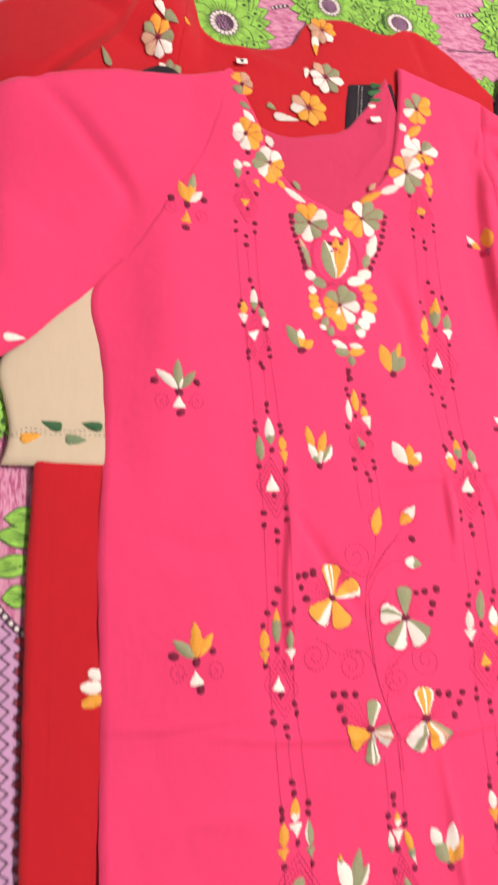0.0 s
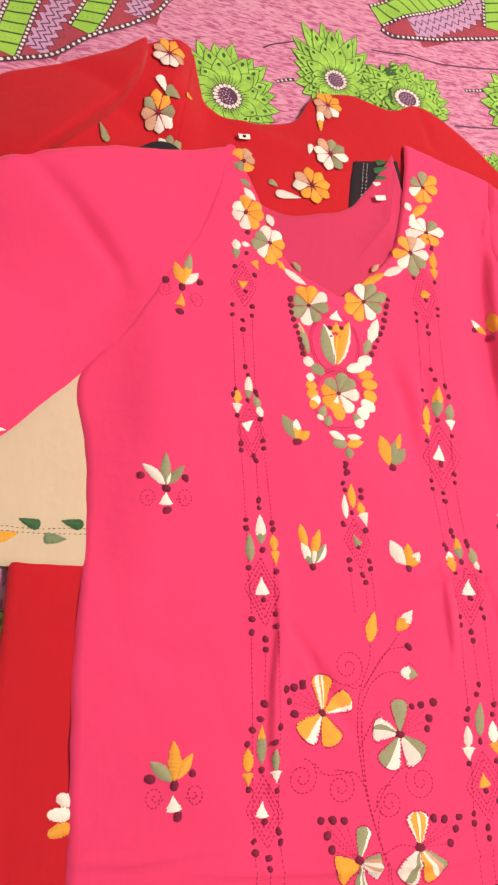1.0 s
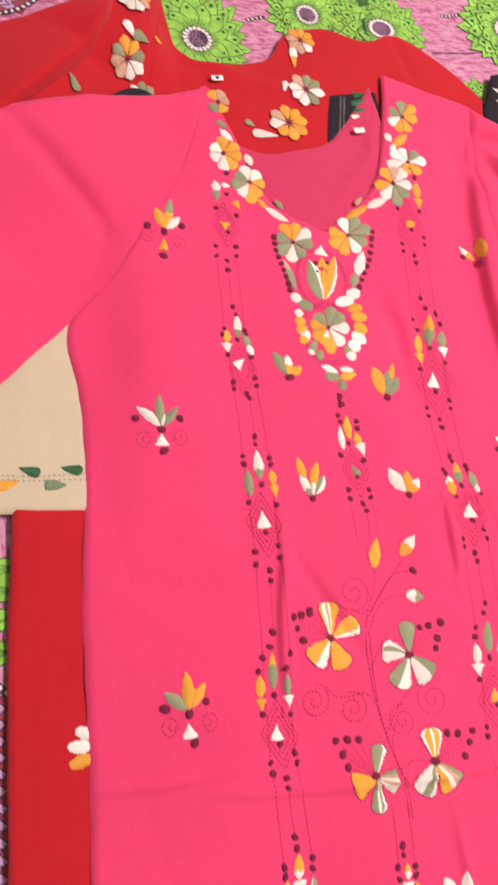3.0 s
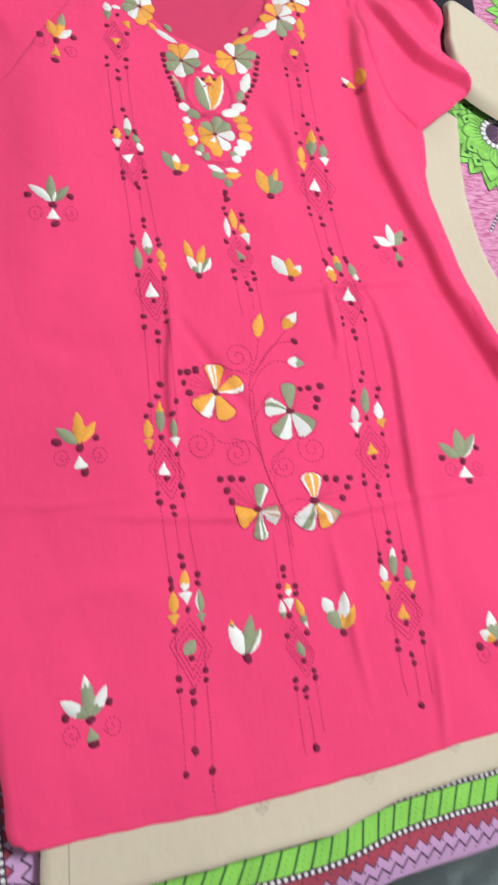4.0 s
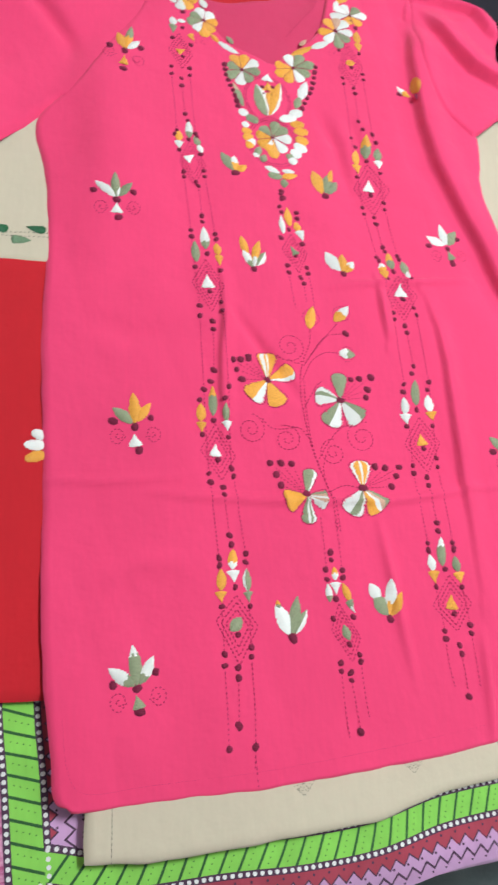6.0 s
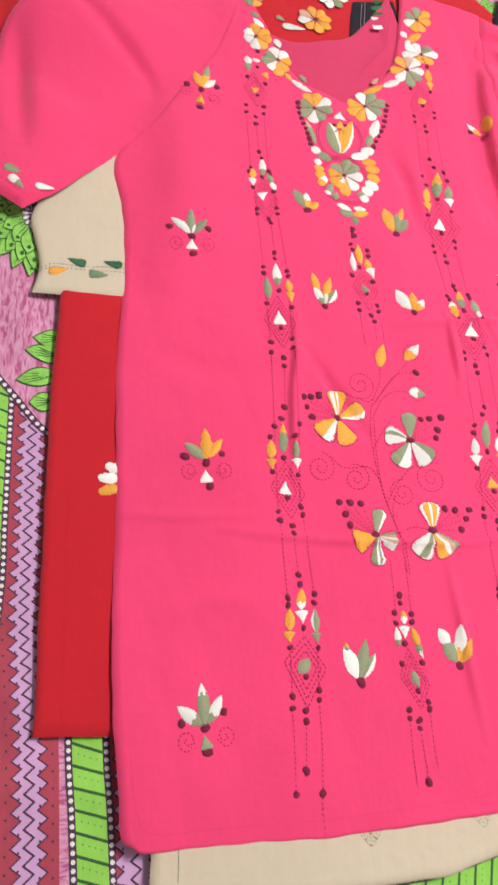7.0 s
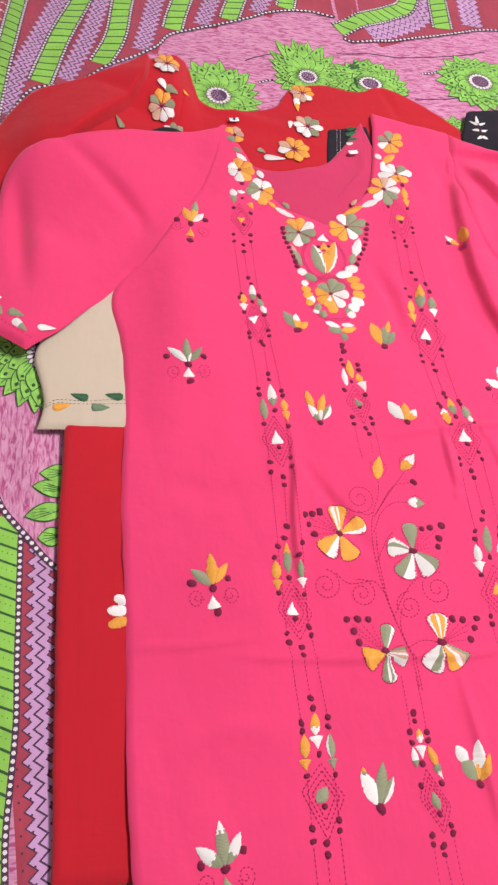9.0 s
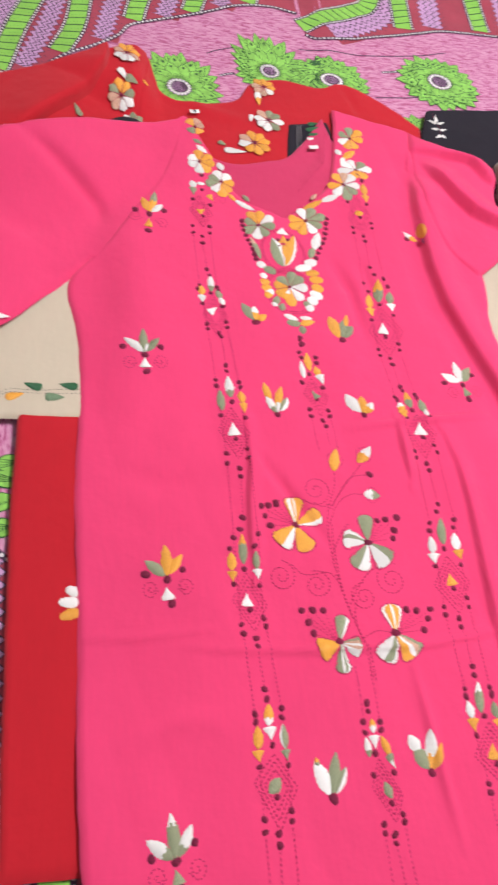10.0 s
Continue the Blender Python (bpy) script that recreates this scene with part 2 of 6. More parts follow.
def petal(owner, base, tip, width, tint, surface, name="petal", lift=0.0016, blunt=0.5, sub_label="", shape="leaf"):
    """A satin-stitched petal from base to tip, padded in the middle, with ragged thread ends along its rim.
    tint: letters from tip to base, each an equal share of the length; with bars, stripes from side to side."""
    base, tip = Vector(base), Vector(tip)
    way = tip - base
    size = way.length
    n = max(9, int(size / 0.0014))
    striped = "|" in tint
    order = tint.split("|") if striped else list(tint)
    kinds = sorted(set(order))
    mats = [TINT[c] for c in kinds]
    cols = max(4, len(order)) if striped else 4
    across = [-1 + 2 * k / cols for k in range(cols + 1)] if striped else [-1, -0.55, 0, 0.55, 1]
    verts, faces, slots = [], [], []
    angle = math.atan2(way.y, way.x) - math.pi / 2
    mid = (base + tip) / 2
    c, s = math.cos(angle), math.sin(angle)
    z0 = surface(mid.x, mid.y)
    bow = rng.uniform(-0.07, 0.07) * width
    for j in range(n + 1):
        v = j / n
        prof = math.sin(math.pi * v ** blunt) ** 0.75 if 0 < v < 1 else 0.06
        if shape == "fan":
            prof = 0.10 + 0.90 * (v / 0.78) ** 0.85 if v < 0.78 else math.sqrt(max(0.0, 1 - ((v - 0.78) / 0.235) ** 2))
        elif shape == "oval":
            prof = math.sqrt(max(0.02, 1 - (2 * v - 1) ** 2))
        elif shape == "drop":
            prof = 0.16 + 0.84 * (v / 0.66) ** 0.9 if v < 0.66 else math.sqrt(max(0.0, 1 - ((v - 0.66) / 0.36) ** 2))
        elif shape == "triangle":
            prof = max(0.05, min(1.0, 1.12 * (1 - v))) * min(1.0, 0.55 + 6 * v)
        rag = 1 + (0.07 if j % 2 else -0.07) * rng.uniform(0.2, 1.9) + rng.uniform(-0.07, 0.07)
        half = 0.5 * width * max(0.08, prof) * rag
        ly = (v - 0.5) * size
        for u in across:
            lx = u * half + bow * math.sin(math.pi * v) + rng.uniform(-0.0002, 0.0002)
            puff = lift * (1 - abs(u) ** 2.2) * max(0.25, prof) * rng.uniform(0.85, 1.15) + 0.0004
            wx, wy = mid.x + c * lx - s * ly, mid.y + s * lx + c * ly
            verts.append((lx, ly, surface(wx, wy) - z0 + puff))
    w = cols + 1
    for j in range(n):
        for k in range(cols):
            q = j * w + k
            faces.append((q, q + 1, q + w + 1, q + w))
            if striped:
                f = (k + 0.5) / cols
            else:
                f = min(0.999, max(0.0, 1 - (j + 0.5) / n + 0.05 * (k % 2) - 0.025))
            slots.append(kinds.index(order[min(len(order) - 1, int(f * len(order)))]))
    return part(name, verts, faces, mats, owner, sub_label, slots, True, Matrix.Translation((mid.x, mid.y, z0)) @ Matrix.Rotation(angle, 4, "Z"))


def knot_geo(at, r, surface, squash=1.0):
    """A small padded knot of dark thread."""
    x, y = at
    z = surface(x, y)
    r = r * rng.uniform(0.86, 1.14)
    turn, lean, long = rng.uniform(0, 6.28), rng.uniform(0, 3.14), rng.uniform(1.0, 1.28)
    verts = [(x, y, z + 0.0016)]
    for ring, (f, h) in enumerate(((0.6, 0.0014), (1.0, 0.0003))):
        for k in range(8):
            a = turn + k * math.pi / 4
            q = f * r * rng.uniform(0.86, 1.14)
            q *= 1 / long + (long - 1 / long) * abs(math.cos(a - lean))
            verts.append((x + q * math.cos(a), y + q * math.sin(a) * squash, z + h))
    faces = [(0, 1 + k, 1 + (k + 1) % 8) for k in range(8)]
    faces += [(1 + k, 9 + k, 9 + (k + 1) % 8, 1 + (k + 1) % 8) for k in range(8)]
    return verts, faces


def stitches(line, surface, dash=0.0034, gap=0.0019, width=0.0009):
    """Running stitch along a line of points: short raised dashes."""
    pts = [Vector(p) for p in line]
    run = [0.0]
    for a, b in zip(pts, pts[1:]):
        run.append(run[-1] + (b - a).length)
    verts, faces, s = [], [], 0.0

    def at(d):
        return Vector((float(np.interp(d, run, [p.x for p in pts])), float(np.interp(d, run, [p.y for p in pts]))))

    while s < run[-1] - 0.001:
        a, b = at(s), at(min(run[-1], s + dash * rng.uniform(0.8, 1.2)))
        way = b - a
        if way.length > 1e-5:
            side = Vector((-way.y, way.x)).normalized() * width / 2
            m = (a + b) / 2
            k = len(verts)
            for p, o, h in ((a, 0, 0.0002), (m, 1, 0.0004), (b, 0, 0.0002), (m, -1, 0.0004)):
                q = p + side * o
                verts.append((q.x, q.y, surface(q.x, q.y) + h))
            verts.append((m.x, m.y, surface(m.x, m.y) + 0.0009))
            faces += [(k, k + 3, k + 4), (k + 3, k + 2, k + 4), (k + 2, k + 1, k + 4), (k + 1, k, k + 4)]
        s += dash + gap
    return verts, faces


def spiral(c, r, turns=2.2, start=0.0, sense=1):
    return [(c[0] + r * f * math.cos(start + sense * 6.283 * turns * f), c[1] + r * f * math.sin(start + sense * 6.283 * turns * f))
            for f in [0.12 + 0.88 * k / 40 for k in range(41)]]


def motif(name, owner, knots, lines, label="", knot_mat=None):
    """The running-stitch lines of one motif as one mesh, with its dark thread knots as parts under it."""
    m = part(name, *joined(*lines), STITCH, owner, label)
    for v, f in knots:
        c = Vector(v[0])
        part("knot", [Vector(q) - c for q in v], f, knot_mat or MAROON, m, matrix=Matrix.Translation(c))
    return m


def mix2(a, b, t):
    return (a[0] + (b[0] - a[0]) * t, a[1] + (b[1] - a[1]) * t)


def rosette(owner, c, r, tints, surface, turn=0.0, name="embroidered_rosette", squash=1.0):
    """A round flower of padded petals about a dark knot."""
    n = len(tints)
    rays = []
    for k in range(n):
        a = turn + 6.283 * (k + 0.5) / n
        rays.append(stitches([c, (c[0] + 0.80 * r * math.cos(a), c[1] + 0.80 * r * math.sin(a) * squash)], lambda x, y: surface(x, y) + 0.0007, 0.003, 0.0001, 0.0012))
    m = motif(name, owner, [knot_geo(c, r * 0.16, surface)], rays)
    for k, t in enumerate(tints):
        a = turn + 6.283 * k / n
        q = r * rng.uniform(0.92, 1.06)
        p0 = (c[0] + 0.14 * r * math.cos(a), c[1] + 0.14 * r * math.sin(a) * squash)
        p1 = (c[0] + q * math.cos(a), c[1] + q * math.sin(a) * squash)
        petal(m, p0, p1, min(0.74, 4.7 / n) * r, t, surface, blunt=1.5)
    return m

# ---- the room that closes the place ----
BED_TOP, FLOOR = -0.018, -0.48


def slab(name, size, at, mat, label, category="", kind="structure", parent=None):
    bm = bmesh.new()
    bmesh.ops.create_cube(bm, size=1)
    bmesh.ops.scale(bm, vec=size, verts=bm.verts)
    bmesh.ops.bevel(bm, geom=list(bm.edges), offset=0.004, segments=2, affect="EDGES")
    me = bpy.data.meshes.new(name)
    bm.to_mesh(me)
    bm.free()
    me.materials.append(mat)
    ob = new(name, me)
    ob.location = at
    if parent:
        ob.parent = parent
    return tagged(ob, label, category, "", kind)


WALLPAINT = plain("wall_paint", (0.80, 0.79, 0.77), 0.8, 0.05, 6, 0.05)
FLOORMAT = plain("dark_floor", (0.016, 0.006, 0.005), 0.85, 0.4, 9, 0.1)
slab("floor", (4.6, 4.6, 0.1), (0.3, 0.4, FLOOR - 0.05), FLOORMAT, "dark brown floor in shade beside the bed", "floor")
slab("ceiling", (4.6, 4.6, 0.1), (0.3, 0.4, 2.25), WALLPAINT, "plain painted ceiling of the room", "ceiling")
slab("wall_north", (4.6, 0.1, 2.7), (0.3, 2.75, 0.88), WALLPAINT, "plain painted wall of the room", "wall")
slab("wall_south", (4.6, 0.1, 2.7), (0.3, -1.95, 0.88), WALLPAINT, "plain painted wall of the room", "wall")
slab("wall_west", (0.1, 4.6, 2.7), (-2.05, 0.4, 0.88), WALLPAINT, "plain painted wall of the room", "wall")
slab("wall_east", (0.1, 4.6, 2.7), (2.65, 0.4, 0.88), WALLPAINT, "plain painted wall of the room", "wall")

# bed under the sheet
WOOD = plain("bed_wood", (0.10, 0.045, 0.025), 0.5, 0.3, 14, 0.2)
MATTRESS = cloth("mattress_cotton", (0.30, 0.022, 0.030), vary=0.1)
bed = thing("bed", "low wooden bed with a mattress under the printed sheet", "bed", (0.45, 0.9, FLOOR))
for name, size, at, mat in (("bed_base", (1.70, 1.98, 0.30), (0, 0, 0.17), WOOD), ("mattress", (1.78, 1.98, 0.12), (0.0, 0.0, 0.380), MATTRESS)):
    bm = bmesh.new()
    bmesh.ops.create_cube(bm, size=1)
    bmesh.ops.scale(bm, vec=size, verts=bm.verts)
    bmesh.ops.bevel(bm, geom=list(bm.edges), offset=0.02, segments=3, affect="EDGES")
    me = bpy.data.meshes.new(name)
    bm.to_mesh(me)
    bm.free()
    me.materials.append(mat)
    ob = new(name, me)
    ob.parent, ob.location = bed, at

# ---- printed bed sheet ----
EDGE_LEFT = [(-0.515, -0.60), (-0.512, 0.2), (-0.503, 0.62), (-0.484, 0.90), (-0.466, 1.10), (-0.44, 1.35), (-0.41, 1.62), (-0.38, 1.88)]
EDGE_FOOT = [(-0.52, -0.100), (-0.20, -0.110), (-0.05, -0.120), (0.06, -0.122), (0.18, -0.116), (0.30, -0.105), (0.5, -0.10), (1.3, -0.10)]
edge_left_y, edge_left_x = [p[1] for p in EDGE_LEFT], [p[0] for p in EDGE_LEFT]
edge_foot_x, edge_foot_y = [p[0] for p in EDGE_FOOT], [p[1] for p in EDGE_FOOT]
SHEET_FOLDS = [
    ([(0.103, 1.14), (0.108, 1.27), (0.118, 1.45)], 0.006, 0.03, 0.09),
    ([(-0.365, 0.50), (-0.352, 0.44), (-0.340, 0.40)], 0.004, 0.010, 0.04),
]


def sheet_z(x, y):
    z = BED_TOP + 0.0030 * wave(x, y, 7.0, 1.3) + 0.0005 * wave(x, y, 19.0, 5.1)
    for line, h, rise, fall in SHEET_FOLDS:
        z += fold(x, y, line, h, rise, fall)
    # the bed's head end bulges a little over a pillow edge
    z += 0.05 * smoothstep(1.30, 1.75, y)
    # rumpled cloth about the sleeve and towards the head end
    rumple = smoothstep(-0.22, -0.34, x) * smoothstep(0.90, 1.0, y) + 0.35 * smoothstep(1.22, 1.32, y) + 0.5 * smoothstep(-0.36, -0.40, x) * smoothstep(0.75, 0.60, y)
    z += 0.010 * min(1.0, rumple) * noise.noise(Vector((x * 12 + 3 * y, y * 6, 2.9)))
    ex = float(np.interp(y, edge_left_y, edge_left_x))
    ey = float(np.interp(x, edge_foot_x, edge_foot_y))
    z -= 0.012 * max(0.0, 1 - (x - ex) / 0.045) ** 2 + 0.010 * max(0.0, 1 - (y - ey) / 0.035) ** 2
    return z


HEM_RED = cloth("hem_red", (0.42, 0.020, 0.035), vary=0.12)
sheet = thing("bed_sheet", "printed cotton bed sheet in pink, green, maroon and lilac", "bed sheet")
verts, faces = [], []
NX, NY = 190, 210
for j in range(NY + 1):
    for i in range(NX + 1):
        u, v = i / NX, j / NY
        x0, y0 = -0.5 + 1.75 * u**1.25, -0.12 + 1.98 * v
        ex = float(np.interp(y0, edge_left_y, edge_left_x))
        x = ex + (1.28 - ex) * u**1.25
        ey = float(np.interp(x, edge_foot_x, edge_foot_y))
        y = ey + (1.86 - ey) * v
        verts.append((x, y, sheet_z(x, y)))
row = NX + 1
faces = [(j * row + i, j * row + i + 1, (j + 1) * row + i + 1, (j + 1) * row + i) for j in range(NY) for i in range(NX)]
part("cloth", verts, faces, P_PINK, sheet, "pink streaked ground of the sheet")
# hanging sides
for name, run, out in (("side_drop", [k * row for k in range(NY + 1)], (-1, 0)), ("foot_drop", list(range(NX + 1)), (0, -1))):
    dv, df = [], []
    for n_, k in enumerate(run):
        x, y, z = verts[k]
        for s in range(6):
            f = s / 5
            push = (0.024 if out[0] else 0.007) * math.sin(1.57 * min(1, 1.6 * f)) + 0.006 * f * wave(x, y, 16, 2.0)
            dv.append((x + out[0] * push, y + out[1] * push, z - 0.12 * f**2.2))
    for n_ in range(len(run) - 1):
        for s in range(5):
            k = n_ * 6 + s
            df.append((k, k + 1, k + 7, k + 6))
    part(name, dv, df, HEM_RED if name == "side_drop" else P_LILAC, sheet, "hem of the sheet turned over the bed's edge")


UNIT = 0.00013


class Print:
    """Collects printed shapes that lie on the sheet."""

    def __init__(self, mats):
        self.mats, self.v, self.f, self.s = mats, [], [], []

    def strip(self, a, b, mat, layer):
        """A filled band between two rows of points."""
        k = len(self.v)
        for p, q in zip(a, b):
            self.v.append((p[0], p[1], sheet_z(p[0], p[1]) + UNIT * layer))
            self.v.append((q[0], q[1], sheet_z(q[0], q[1]) + UNIT * layer))
        for i in range(len(a) - 1):
            self.f.append((k + 2 * i, k + 2 * i + 1, k + 2 * i + 3, k + 2 * i + 2))
            self.s.append(self.mats.index(mat))

    def field(self, a, b, mat, layer, rows=40):
        """A wide filled area between two rows of points, fine enough to follow the cloth."""
        k, w = len(self.v), len(a)
        for j in range(rows + 1):
            for p, q in zip(a, b):
                x, y = mix2(p, q, j / rows)
                self.v.append((x, y, sheet_z(x, y) + UNIT * layer))
        for j in range(rows):
            for i in range(w - 1):
                n = k + j * w + i
                self.f.append((n, n + w, n + w + 1, n + 1))
                self.s.append(self.mats.index(mat))

    def dot(self, c, r, mat, layer, n=8, squash=1.0):
        k = len(self.v)
        z = sheet_z(c[0], c[1]) + UNIT * layer
        self.v.append((c[0], c[1], z + 0.0001))
        for i in range(n):
            a = 6.283 * i / n
            self.v.append((c[0] + r * math.cos(a), c[1] + r * squash * math.sin(a), z))
        for i in range(n):
            self.f.append((k, k + 1 + i, k + 1 + (i + 1) % n))
            self.s.append(self.mats.index(mat))

    def leaf(self, base, tip, width, mat, layer, belly=0.9, n=8):
        """A pointed leaf from base to tip."""
        b, t = Vector(base), Vector(tip)
        way = t - b
        side = Vector((-way.y, way.x)).normalized() * width / 2
        a, c = [], []
        for i in range(n + 1):
            v = i / n
            h = math.sin(math.pi * v**belly) ** (0.8 if v < 0.5 else 0.88) if 0 < v < 1 else 0.02
            p = b + way * v
            a.append(p - side * h)
            c.append(p + side * h)
        self.strip([tuple(q) for q in c], [tuple(q) for q in a], mat, layer)

    def done(self, name, parent, label=""):
        return part(name, self.v, self.f, self.mats, parent, label, self.s)


class Band:
    """Stripes that run side by side along one path; offsets count to the right of its way."""

    def __init__(self, path, step=0.006):
        total = sum((Vector(b) - Vector(a)).length for a, b in zip(path, path[1:]))
        self.n = max(4, int(total / step))
        self.pts = spline(path, self.n)
        self.total = total
        self.nor = []
        for i in range(self.n + 1):
            d = self.pts[min(self.n, i + 1)] - self.pts[max(0, i - 1)]
            self.nor.append(Vector((d.y, -d.x)).normalized())

    def at(self, s, o):
        f = min(self.n - 1e-6, max(0.0, s / self.total * self.n))
        i = int(f)
        p = self.pts[i].lerp(self.pts[i + 1], f - i)
        q = self.nor[i].lerp(self.nor[i + 1], f - i)
        return (p.x + o * q.x, p.y + o * q.y)

    def fill(self, pr, o0, o1, mat, layer):
        pr.field([self.at(self.total * i / self.n, o0) for i in range(self.n + 1)], [self.at(self.total * i / self.n, o1) for i in range(self.n + 1)], mat, layer, max(1, math.ceil((o1 - o0) / 0.006)))

    def dots(self, pr, o, r, step, layer, back=None):
        if back:
            self.fill(pr, o - 1.5 * r, o + 1.5 * r, back, layer)
        s = step / 2
        while s < self.total:
            pr.dot(self.at(s, o), r, P_WHITE, layer + 1)
            s += step * rng.uniform(0.93, 1.07)

    def zig(self, pr, o0, o1, amp, step, mat, layer):
        """A band whose two edges run in zigzags."""
        n = int(self.total / step * 2)
        k0 = [self.at(i * step / 2, o0 + (amp if i % 2 else 0)) for i in range(n + 1)]
        k1 = [self.at(i * step / 2, o1 - (0 if i % 2 else amp)) for i in range(n + 1)]
        pr.field(k0, k1, mat, layer, 7)

    def zigline(self, pr, o, amp, step, width, mat, layer):
        n = int(self.total / step * 2)
        k0 = [self.at(i * step / 2, o + (amp if i % 2 else 0)) for i in range(n + 1)]
        k1 = [self.at(i * step / 2, o + width + (amp if i % 2 else 0)) for i in range(n + 1)]
        pr.strip(k0, k1, mat, layer)

    def specks(self, pr, o, r, step, mat, layer, shift=0.0):
        s = step * (0.25 + shift)
        while s < self.total:
            pr.dot(self.at(s, o), r, mat, layer, 6)
            s += step

    def hatch(self, pr, o0, o1, step, mat, layer, slant=0.010, width=0.0025, sense=1):
        s, k = step / 2, 0
        while s < self.total - slant:
            a, b = (o0, o1) if sense > 0 else (o1, o0)
            p = [self.at(s + slant * f, a + (b - a) * f) for f in (0, 0.33, 0.67, 1)]
            q = [self.at(s + slant * f + width, a + (b - a) * f) for f in (0, 0.33, 0.67, 1)]
            pr.strip(p, q, mat, layer)
            for f in (0.2, 0.4, 0.6, 0.8):
                pr.dot(self.at(s + step / 2 + slant * f, a + (b - a) * f), 0.0006, mat, layer, 5)
            s += step


ALL = [P_PINK_DOWN, P_MAROON, P_LILAC, P_GREEN, P_DARK, P_LINE, P_WHITE, P_ROSE, P_LEAF, P_PINK]


def green_stripe(name, path, half=0.0115, dots=True, sense=1, layer=3, dark=True):
    b, pr = Band(path), Print(ALL)
    b.fill(pr, -half - 0.006, half + 0.006, P_DARK if dark else P_GREEN, layer)
    b.fill(pr, -half, half, P_GREEN, layer + 1)
    b.hatch(pr, -half, half, 0.017, P_LINE, layer + 2, sense=sense)
    b.dots(pr, -half - 0.003, 0.0020, 0.0064, layer + 2)
    b.dots(pr, half + 0.003, 0.0020, 0.0064, layer + 2)
    return pr.done(name, sheet, "bright green printed stripe edged with white dots")


def zigzag_stripe(name, path, half=0.020, layer=2, step=0.013, lines=1):
    b, pr = Band(path), Print(ALL)
    b.fill(pr, -half - 0.010, half + 0.010, P_MAROON, layer)
    b.zig(pr, -half - 0.002, half + 0.002, 0.008, step, P_DARK, layer + 1)
    b.zig(pr, -half, half, 0.008, step, P_LILAC, layer + 2)
    for k in range(lines):
        o = -half + (2 * half - 0.008) * (k + 1) / (lines + 1) - 0.001
        b.zigline(pr, o, 0.008, step, 0.0026, P_DARK, layer + 3)
    for o, shift in ((-half * 0.62, 0), (half * 0.62, 0.5)):
        b.specks(pr, o, 0.0011, step, P_DARK, layer + 3, shift)
    for o, shift in ((-half - 0.005, 0.1), (half + 0.005, 0.6)):
        b.specks(pr, o, 0.0011, step, P_DARK, layer + 3, shift)
    return pr.done(name, sheet, "lilac zigzag stripe printed on maroon")


def dotted_line(name, path, r=0.0022, step=0.0075, layer=11.5):
    b, pr = Band(path), Print(ALL)
    b.dots(pr, 0.0, r, step, layer, P_DARK)
    return pr.done(name, sheet, "dark printed line set with white dots")


def plank_line(path, width=0.0022, layer=2):
    b, pr = Band(path), Print(ALL)
    b.fill(pr, -width / 2, width / 2, P_DARK, layer)
    return pr.done("printed_plank_line", sheet)


